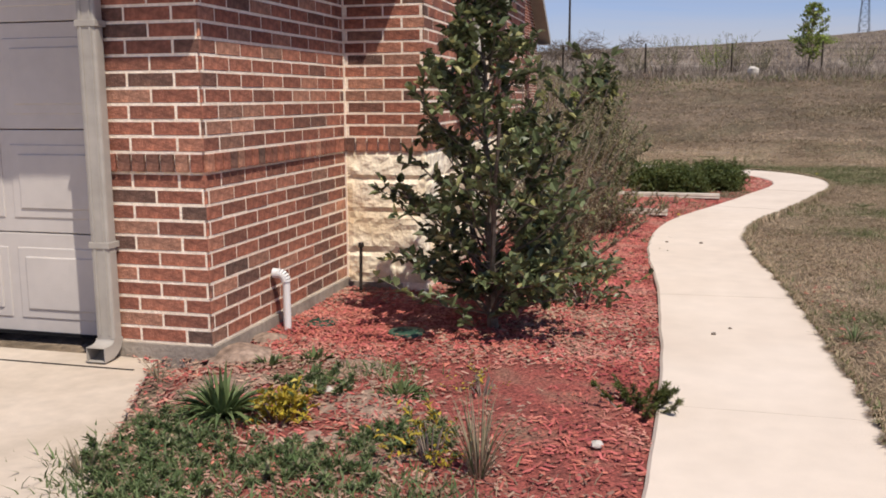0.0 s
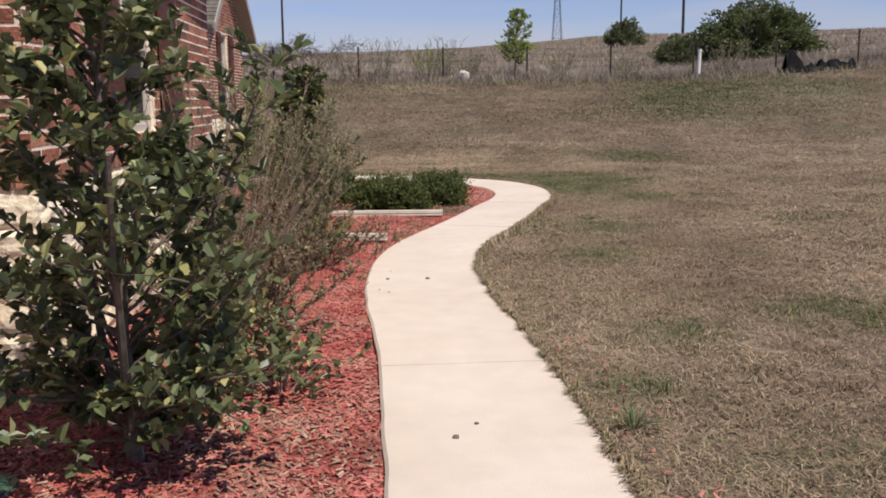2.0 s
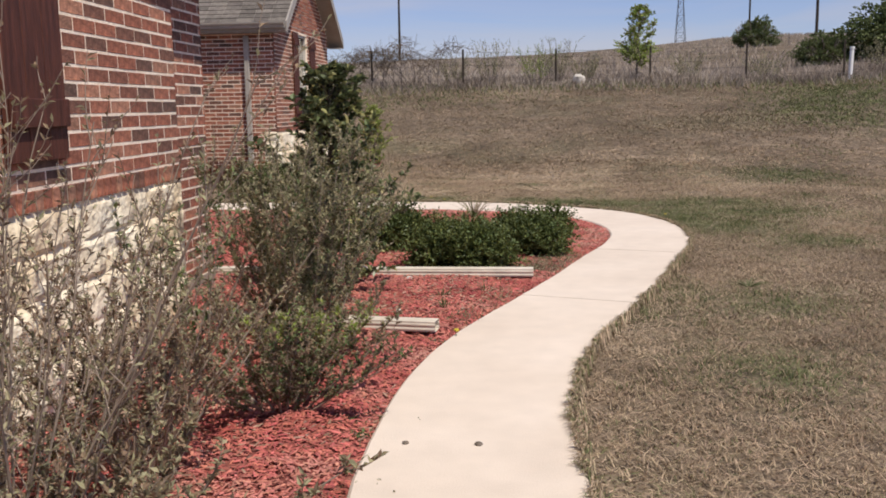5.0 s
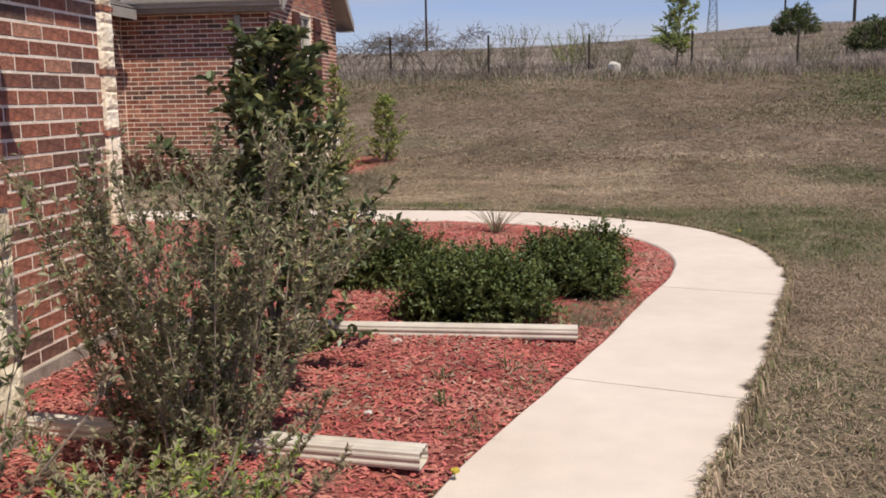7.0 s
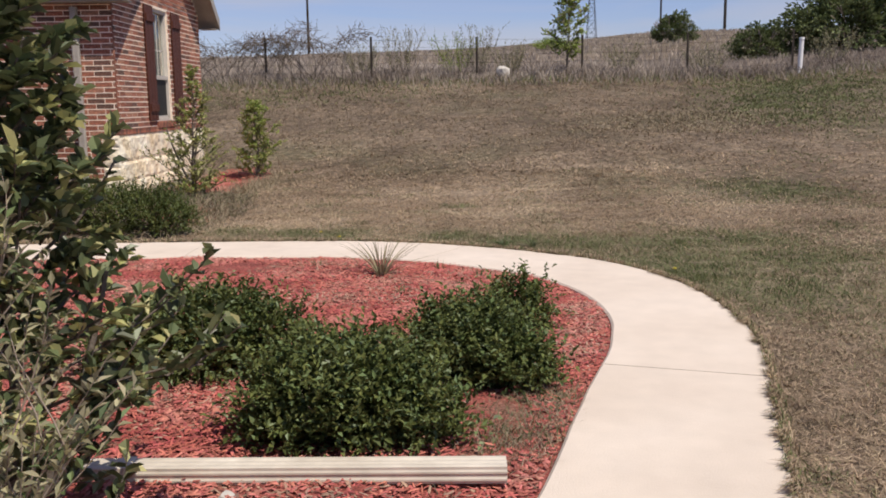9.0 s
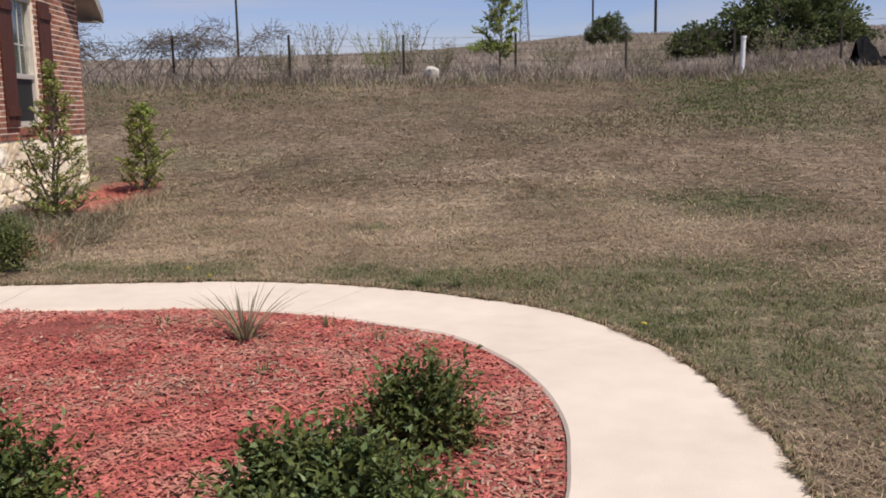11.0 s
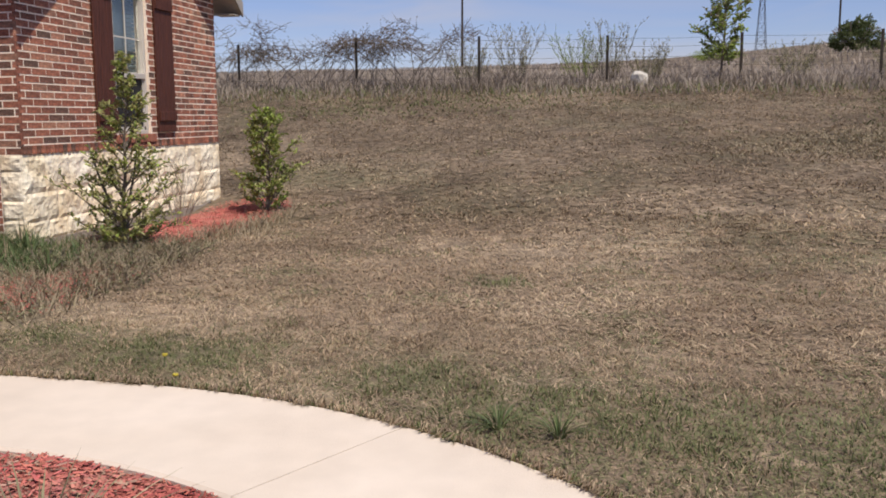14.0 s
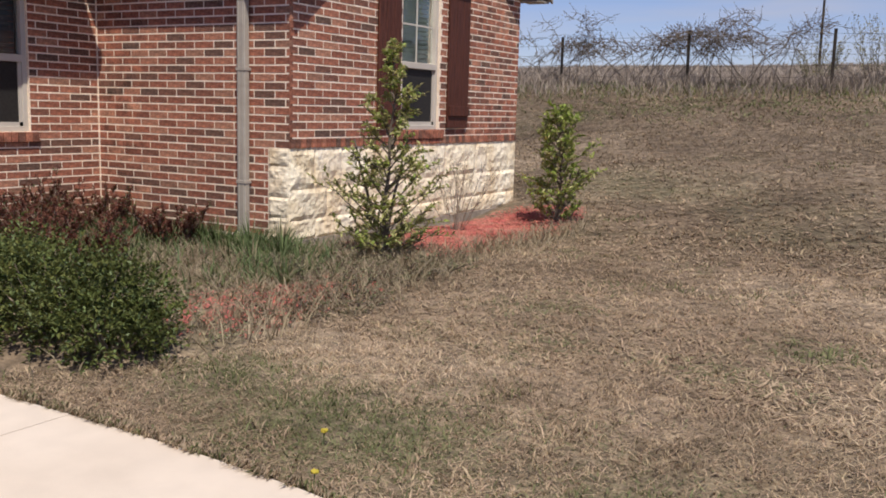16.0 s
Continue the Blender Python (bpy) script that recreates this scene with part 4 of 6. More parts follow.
def gutter(name, p, q, label):
    a, b = Vector(p), Vector(q)
    d = (b - a).normalized()
    out = Vector((d.y, -d.x, 0))
    bm = bmesh.new()
    prof = [(0.0, 0.0), (0.0, -0.11), (0.075, -0.11), (0.085, -0.07), (0.115, -0.03), (0.12, 0.0), (0.11, 0.0), (0.10, -0.025), (0.07, -0.1), (0.01, -0.1), (0.01, 0.0)]
    rings = []
    for e in (a, b):
        rings.append([bm.verts.new(e + out * s + Vector((0, 0, z))) for s, z in prof])
    for i in range(len(prof)):
        j = (i + 1) % len(prof)
        bm.faces.new((rings[0][i], rings[0][j], rings[1][j], rings[1][i]))
    bm.faces.new(rings[0][::-1])
    bm.faces.new(rings[1])
    tagged(part(name, bm, GUTTER), label, "gutter", kind="structure")


gutter("gutter_far", (-9.3, 24.855, EAVE), (-4.13, 24.855, EAVE), "painted metal eave gutter on the far wing")
gutter("gutter_wing", (-1.555, 8.1, 2.92), (-1.555, 13.22, 2.92), "painted metal eave gutter on the wing")
gutter("gutter_garage", (-9.3, 6.378, 2.70), (-1.815, 6.378, 2.70), "painted metal eave gutter over the garage")
# soffits close the eaves
plain_wall("soffit_far", (-9.3, 24.87, EAVE - 0.18), (-4.13, 25.1, EAVE - 0.163), "painted soffit board", TRIM)
plain_wall("soffit_far_return", (-4.42, 29.95, EAVE - 0.18), (-4.13, 30.19, EAVE - 0.163), "painted cornice return", TRIM)
plain_wall("soffit_wing", (-1.84, 8.11, 2.74), (-1.57, 13.22, 2.757), "painted soffit board", TRIM)
plain_wall("ceiling_house", (-9.1, 6.8, TOP + 0.05), (-7.1, 29.7, TOP + 0.1), "plain closing ceiling", TRIM)


def porch_column(x0, x1, y0, y1):
    """A square limestone porch column with thin brick bands, carrying a beam back to the court wall."""
    core = tagged(part("porch_column", box_bm((x0 + 0.01, y0 + 0.01, -0.1), (x1 - 0.01, y1, 2.72)), MORTAR), "pale limestone porch column with dark brick bands", "column", kind="structure")
    for k, (za, zb) in enumerate(((0.03, 1.0), (1.065, 1.645), (1.71, 2.305), (2.37, 2.72))):
        stone_base(core, x0, y0, 0, x1 - x0, za, zb, 40 + k)
        stone_base(core, x1, y0, 90, y1 - y0, za, zb, 50 + k)
    for zb in (1.0, 1.645, 2.305):
        n = 7
        w = (x1 - x0 + 0.03) / n
        d = (y1 - y0 + 0.03) / n
        for k in range(n):
            part("brick", box_bm((x0 - 0.015 + k * w + 0.004, y0 - 0.018, zb + 0.005), (x0 - 0.015 + (k + 1) * w - 0.004, y0 + 0.03, zb + 0.06), 0.003), BRICK, core)
            part("brick", box_bm((x1 - 0.03, y0 - 0.012 + k * d + 0.004, zb + 0.005), (x1 + 0.018, y0 - 0.012 + (k + 1) * d - 0.004, zb + 0.06), 0.003), BRICK, core)
    plain_wall("beam_porch", (-6.97, y0 + 0.06, 2.722), (x1, y1 - 0.06, 2.95), "painted porch beam on the stone column", TRIM)


porch_column(-4.88, -4.48, 19.36, 19.64)


def wall_lantern(x, y, z):
    """A tapered four-pane carriage lantern on a curved bracket."""
    root = empty("wall_lantern", x, y, z, "dark bronze carriage lantern on the stone column", "lantern")
    part("backplate", box_bm((-0.045, -0.03, -0.10), (0.045, 0.0, 0.06), 0.008), STEEL, root)
    pts = [Vector((0, -0.02, -0.07)), Vector((0, -0.07, -0.10)), Vector((0, -0.12, -0.09)), Vector((0, -0.14, -0.05))]
    v, f = tube_data([(p, q, 0.010, 0.010) for p, q in zip(pts, pts[1:])], 8)
    mesh_object("bracket", v, f, STEEL, root)
    c = Vector((0, -0.14, 0))
    low, top = 0.045, 0.075
    for sx, sy in ((-1, -1), (1, -1), (1, 1), (-1, 1)):
        v, f = tube_data([(c + Vector((sx * low, sy * low, -0.04)), c + Vector((sx * top, sy * top, 0.11)), 0.006, 0.006)], 6)
        mesh_object("rib", v, f, STEEL, root)
    for (ax, ay), (bx, by) in (((-1, -1), (1, -1)), ((1, -1), (1, 1)), ((1, 1), (-1, 1)), ((-1, 1), (-1, -1))):
        pane = [c + Vector((ax * low, ay * low, -0.035)), c + Vector((bx * low, by * low, -0.035)), c + Vector((bx * top, by * top, 0.105)), c + Vector((ax * top, ay * top, 0.105))]
        n = (pane[1] - pane[0]).cross(pane[3] - pane[0]).normalized() * 0.003
        mesh_object("pane", pane + [p - n for p in pane], [(0, 1, 2, 3), (7, 6, 5, 4), (0, 4, 5, 1), (1, 5, 6, 2), (2, 6, 7, 3), (3, 7, 4, 0)], GLASS, root)
    for name, za, ra, zb, rb in (("base", -0.055, 0.03, -0.037, 0.07), ("roof", 0.11, 0.115, 0.17, 0.03), ("finial", 0.17, 0.014, 0.20, 0.004), ("drop", -0.085, 0.004, -0.055, 0.018)):
        bm = bmesh.new()
        bmesh.ops.create_cone(bm, cap_ends=True, segments=4 if name in ("base", "roof") else 10, radius1=ra, radius2=rb, depth=zb - za, matrix=Matrix.Translation(c + Vector((0, 0, (za + zb) / 2))) @ Matrix.Rotation(radians(45), 4, "Z"))
        part(name, bm, STEEL, root)


wall_lantern(-4.57, 19.335, 2.03)


# ---- plants: makers ----
def tip_walk(rng, p, d, length, r, steps, wander, up, segs, spots, leaf_from=0.3, leaf_n=2):
    """Grows one wandering limb; adds its tube pieces and the spots where leaves sit."""
    step = length / steps
    for i in range(steps):
        d = (d + Vector((rng.uniform(-1, 1), rng.uniform(-1, 1), rng.uniform(-1, 1))) * wander + Vector((0, 0, up))).normalized()
        q = p + d * step
        r1 = r * (1 - 0.75 / steps)
        segs.append((p, q, r, r1))
        if i / steps >= leaf_from:
            for _ in range(leaf_n):
                t = rng.random()
                a = Vector((rng.uniform(-1, 1), rng.uniform(-1, 1), rng.uniform(-0.4, 1))).normalized()
                spots.append((p.lerp(q, t), (d * 0.5 + a).normalized()))
        p, r = q, r1
    return p, d, r


def foliage(root, segs, spots, rng, leaf, size, wood, second=None, share=0.0, sides=5, fold=0.25):
    v, f = tube_data(segs, sides)
    tagged(mesh_object("branchwork", v, f, wood, root), kind="stuff")
    if second:
        rng.shuffle(spots)
        k = int(len(spots) * share)
        v, f = leaf_data(spots[:k], size[0], size[1], rng, fold)
        mesh_object("pale_foliage", v, f, second, root, "yellower leaves")
        spots = spots[k:]
    v, f = leaf_data(spots, size[0], size[1], rng, fold)
    mesh_object("crown", v, f, leaf, root)


def cone_tree(name, x, y, height, radius, low, seed, label, leaf, size, twigs, second=None, share=0.0, power=0.8, lean=(0, 0), leaf_n=3, group="", sink=1.0, side=None):
    """An upright evergreen: trunk, whorled limbs with side twigs, leaves all along the twigs."""
    rng = random.Random(seed)
    z0 = ground_height(x, y)
    root = empty(name, x, y, z0, label, "shrub" if height < 2 else "tree", group)
    segs, spots = [], []
    p, r = Vector((0, 0, -0.05)), 0.012 + 0.012 * height
    n = 12
    axis = [p]
    for i in range(n):
        q = p + Vector((lean[0] / n + rng.uniform(-0.02, 0.02), lean[1] / n + rng.uniform(-0.02, 0.02), (height + 0.05) / n))
        segs.append((p, q, r, r * 0.86))
        p, r = q, r * 0.86
        axis.append(p)
    for _ in range(2):
        tip_walk(rng, axis[1], Vector((rng.uniform(-1, 1), rng.uniform(-1, 1), 1.6)), height * 0.55, 0.02, 6, 0.15, 0.1, segs, spots, 0.4, leaf_n)
    if side:
        # a second leader that stands out from the trunk
        s_tip = Vector(side)
        for k in range(26):
            f = (k + 0.5) / 26
            a = axis[1].lerp(s_tip, f)
            if k % 5 == 0:
                segs.append((a, axis[1].lerp(s_tip, min(1.0, f + 0.2)), 0.016 * (1.1 - f), 0.016 * (0.9 - f * 0.8)))
            if f > 0.2:
                w = k * 2.4
                d = Vector((math.cos(w), math.sin(w), 0.5)).normalized()
                tip_walk(rng, a, d, (0.42 - 0.22 * f) * rng.uniform(0.6, 1.2), 0.006, 5, 0.2, 0.06, segs, spots, 0.1, leaf_n)
    for b in range(twigs):
        f = ((b + rng.random()) / twigs) ** sink
        zz = low + f * (height - low)
        a = axis[min(n - 1, int(zz / height * n))].lerp(axis[min(n, int(zz / height * n) + 1)], zz / height * n % 1)
        reach = radius * (1 - f) ** power * rng.uniform(0.45, 1.2) + 0.08
        if f < 0.12:
            reach *= 0.75
        w = b * 2.4 + rng.uniform(-0.4, 0.4)
        d = Vector((math.cos(w), math.sin(w), rng.uniform(0.1, 0.7) + f * 0.8)).normalized()
        e, dd, rr = tip_walk(rng, a, d, reach, 0.008, 5, 0.18, 0.06, segs, spots, 0.25, leaf_n)
        for s in range(3):
            t = rng.uniform(0.35, 0.95)
            g = a.lerp(e, t)
            sd = Vector((math.cos(w + rng.uniform(-1.3, 1.3)), math.sin(w + rng.uniform(-1.3, 1.3)), rng.uniform(-0.2, 0.9))).normalized()
            tip_walk(rng, g, sd, reach * rng.uniform(0.25, 0.5), 0.004, 4, 0.25, 0.05, segs, spots, 0.0, leaf_n)
    foliage(root, segs, spots, rng, leaf, size, BARK, second, share)
    return root


def wispy_shrub(name, x, y, height, spread, seed, label, leaf, size, stems, leaf_n, wood=TWIG, lean=(0, 0), category="shrub", subs=7, second=None, share=0.0, foot=0.05, from_step=2):
    """Many thin arching stems from the ground, with fine side twigs and small leaves."""
    rng = random.Random(seed)
    root = empty(name, x, y, ground_height(x, y), label, category)
    segs, spots = [], []
    for s in range(stems):
        w = s * 2.4 + rng.uniform(-0.5, 0.5)
        o = rng.random() ** 0.6
        d = Vector((math.cos(w) * o * spread + lean[0], math.sin(w) * o * spread + lean[1], height * 0.9)).normalized()
        ln = height * rng.uniform(0.7, 1.12) / max(0.6, d.z)
        p = Vector((math.cos(w) * foot * o, math.sin(w) * foot * o, -0.03))
        n = 8
        r = 0.007
        for i in range(n):
            d = (d + Vector((rng.uniform(-1, 1), rng.uniform(-1, 1), rng.uniform(-0.5, 0.7))) * 0.10).normalized()
            q = p + d * ln / n
            segs.append((p, q, r, r * 0.85))
            if i >= from_step:
                for _ in range(max(1, subs // 3)):
                    sd = (d + Vector((rng.uniform(-1, 1), rng.uniform(-1, 1), rng.uniform(-0.2, 0.8))) * 0.9).normalized()
                    tip_walk(rng, p.lerp(q, rng.random()), sd, rng.uniform(0.1, 0.3) * min(1.0, height * 0.8), 0.0022, 4, 0.2, 0.05, segs, spots, 0.0, leaf_n)
            p, r = q, r * 0.85
    foliage(root, segs, spots, rng, leaf, size, wood, second, share, sides=3)
    return root


def mound_shrub(name, x, y, lumps, seed, label, leaf, size, count, second=None, share=0.0, group="", sprig=1.0):
    """A dense low evergreen of several uneven lumps: (dx, dy, radius, height)."""
    rng = random.Random(seed)
    root = empty(name, x, y, ground_height(x, y), label, "shrub", group)
    segs, spots = [], []
    total = sum(l[2] ** 2 for l in lumps)
    for dx, dy, rad, h in lumps:
        c = Vector((dx, dy, h * 0.42))
        for s in range(14):
            w, e = rng.uniform(0, 6.283), rng.uniform(0.1, 1.2)
            d = Vector((math.cos(w) * math.cos(e), math.sin(w) * math.cos(e), math.sin(e)))
            segs.append((Vector((dx * 0.7, dy * 0.7, -0.02)), c + Vector((d.x * rad * 0.8, d.y * rad * 0.8, d.z * h * 0.45)), 0.007, 0.002))
        k = int(count * rad ** 2 / total)
        sprigs = k // 9
        for s in range(sprigs):
            w, zc = rng.uniform(0, 6.283), rng.uniform(-0.75, 1)
            ce = math.sqrt(max(0, 1 - zc * zc))
            d = Vector((math.cos(w) * ce, math.sin(w) * ce, zc))
            k2 = 0.84 + 0.30 * noise.noise(Vector((d.x * 2.3 + seed, d.y * 2.3, d.z * 2.3))) + 0.18 * noise.noise(Vector((d.x * 7, d.y * 7 + seed, d.z * 7)))
            depth = k2 * (1 - 0.6 * rng.random() ** 1.7)
            p = c + Vector((d.x * rad, d.y * rad, d.z * h * 0.58)) * depth
            if p.z < 0.02:
                continue
            g = (d + Vector((rng.uniform(-0.7, 0.7), rng.uniform(-0.7, 0.7), rng.uniform(0, 0.9)))).normalized()
            for q in range(9):
                a = Vector((rng.uniform(-1, 1), rng.uniform(-1, 1), rng.uniform(-0.6, 1))).normalized()
                spots.append((p + g * size[0] * q * sprig * (0.2 + 0.4 * (s % 3) / 2), (g * 0.6 + a).normalized()))
    foliage(root, segs, spots, rng, leaf, size, TWIG, second, share, sides=3)
    return root


def strap_clump(name, x, y, height, spread, blades, seed, label, leaf, width=0.012, category="plant", arch=0.6, dead=None):
    """Long arching strap leaves from one crown."""
    rng = random.Random(seed)
    root = empty(name, x, y, ground_height(x, y), label, category)
    sets = {0: ([], []), 1: ([], [])}
    for b in range(blades):
        verts, faces = sets[1 if dead and rng.random() < 0.25 else 0]
        w = rng.uniform(0, 6.283)
        o = rng.random() ** 0.7
        d = Vector((math.cos(w), math.sin(w), 0))
        side = Vector((-d.y, d.x, 0)) * width * rng.uniform(0.6, 1.1) / 2
        ln = height * rng.uniform(0.7, 1.2)
        n = 5
        base = len(verts)
        for i in range(n + 1):
            t = i / n
            c = d * (0.02 + spread * o * (t ** 1.4)) + Vector((0, 0, ln * (t - arch * o * t * t * 0.75)))
            k = (1 - t ** 2.2) + 0.04
            drop = Vector((0, 0, -0.3 * width * k))
            verts += [c - side * k, c + drop, c + side * k]
        for i in range(n):
            q = base + i * 3
            faces += [(q, q + 1, q + 4, q + 3), (q + 1, q + 2, q + 5, q + 4)]
    mesh_object("foliage", *sets[0], leaf, root)
    if dead:
        mesh_object("dry_foliage", *sets[1], dead, root, "dry straw-coloured leaves")
    return root


def np_mesh(name, verts, tris, material, label, category):
    me = bpy.data.meshes.new(name)
    n, k = len(verts), len(tris)
    me.vertices.add(n)
    me.vertices.foreach_set("co", np.asarray(verts, np.float32).ravel())
    me.loops.add(k * 3)
    me.loops.foreach_set("vertex_index", np.asarray(tris, np.int32).ravel())
    me.polygons.add(k)
    me.polygons.foreach_set("loop_start", np.arange(0, k * 3, 3, dtype=np.int32))
    me.update(calc_edges=True)
    me.materials.append(material)
    return tagged(new(name, me), label, category, kind="stuff")


def grass_sheet(name, xy, height, width, lean, rs, material, label, droop=0.0, tall=1.0):
    """Many grass blades of three triangles at the places xy (n, 2)."""
    n = len(xy)
    z = sampled(xy, ground_height, 0.3 if len(xy) and np.ptp(xy[:, 0]) < 50 else 1.5) - 0.014
    h = height * rs.uniform(0.45, 1.3, n) * tall
    a = rs.uniform(0, 2 * np.pi, n)
    l = lean * rs.uniform(0.2, 1.2, n) * h
    w = width * rs.uniform(0.7, 1.3, n) / 2
    t = rs.uniform(0, 2 * np.pi, n)
    d = np.stack([np.cos(a) * l, np.sin(a) * l], 1)
    s = np.stack([np.cos(t) * w, np.sin(t) * w], 1)
    v = np.zeros((n, 5, 3))
    v[:, 0, :2], v[:, 1, :2] = xy - s, xy + s
    v[:, 2, :2], v[:, 3, :2] = xy + 0.4 * d + 0.8 * s, xy + 0.4 * d - 0.8 * s
    v[:, 4, :2] = xy + d
    v[:, 0:2, 2] = z[:, None]
    v[:, 2:4, 2] = (z + h * 0.62)[:, None]
    v[:, 4, 2] = z + h * (1 - droop)
    b = (np.arange(n) * 5)[:, None, None]
    tris = (np.array([[0, 1, 2], [0, 2, 3], [3, 2, 4]])[None] + b).reshape(-1, 3)
    return np_mesh(name, v.reshape(-1, 3), tris, material, label, "grass")


def min_walk(xy):
    best = np.full(len(xy), 1e9)
    for q in _wl[::2]:
        best = np.minimum(best, ((xy - q) ** 2).sum(1))
    return np.sqrt(best)


def free_of(xy, polys):
    out = np.ones(len(xy), bool)
    x, y = xy[:, 0], xy[:, 1]
    for poly in polys:
        hit = np.zeros(len(xy), bool)
        for (xi, yi), (xj, yj) in zip(poly, poly[-1:] + poly[:-1]):
            if yi != yj:
                hit ^= ((yi > y) != (yj > y)) & (x < (xj - xi) * (y - yi) / (yj - yi) + xi)
        out &= ~hit
    return out


def sampled(xy, fn, cell):
    """fn on a grid round the points, read back bilinearly."""
    x0, y0 = xy.min(0) - cell
    nx, ny = ((xy.max(0) + 2 * cell - (x0, y0)) / cell).astype(int) + 2
    grid = np.array([[fn(x0 + i * cell, y0 + j * cell) for i in range(nx)] for j in range(ny)])
    u, v = (xy[:, 0] - x0) / cell, (xy[:, 1] - y0) / cell
    i, j = u.astype(int), v.astype(int)
    u, v = u - i, v - j
    return grid[j, i] * (1 - u) * (1 - v) + grid[j, i + 1] * u * (1 - v) + grid[j + 1, i] * (1 - u) * v + grid[j + 1, i + 1] * u * v


def fbm(xy, s, seed):
    return sampled(xy, lambda a, b: noise.noise(Vector((a * s, b * s, seed))) + 0.5 * noise.noise(Vector((a * s * 2.3, b * s * 2.3, seed + 9))), 0.16 / s)


DRIVE = [(-12, -6), (-1.6, -6), (-0.95, 3.0), (-1.3, 4.1), (-1.86, 5.25), (-2.47, 6.56), (-2.5, 6.745), (-12, 6.745)]
GREEN_SPOTS = [(-1.4, 21.6, 0.4), (-1.0, 21.5, 0.4), (0.85, 20.85, 0.5), (2.2, 19.4, 0.9), (2.6, 18.2, 0.8), (1.5, 20.6, 0.7), (3.2, 19.5, 0.9), (0.2, 21.2, 0.4), (1.0, 8.6, 0.25), (2.3, 20.5, 0.6), (3.2, 17.0, 0.6), (1.5, 9.6, 0.35), (2.0, 14.0, 0.5), (0.9, 14.0, 0.2), (9.5, 32.5, 2.2), (9.5, 36, 2.8), (8.6, 34.4, 2.0), (13, 37, 2.5), (1.9, 18.9, 0.8), (1.2, 18.7, 0.4), (2.9, 20.6, 0.9), (-1.0, 21.53, 0.35), (-2.1, 21.8, 0.4), (0.37, 24.07, 0.3), (5, 25, 1.2), (1.6, 12.3, 0.4), (2.6, 10.0, 0.5), (1.0, 18.5, 0.3)]


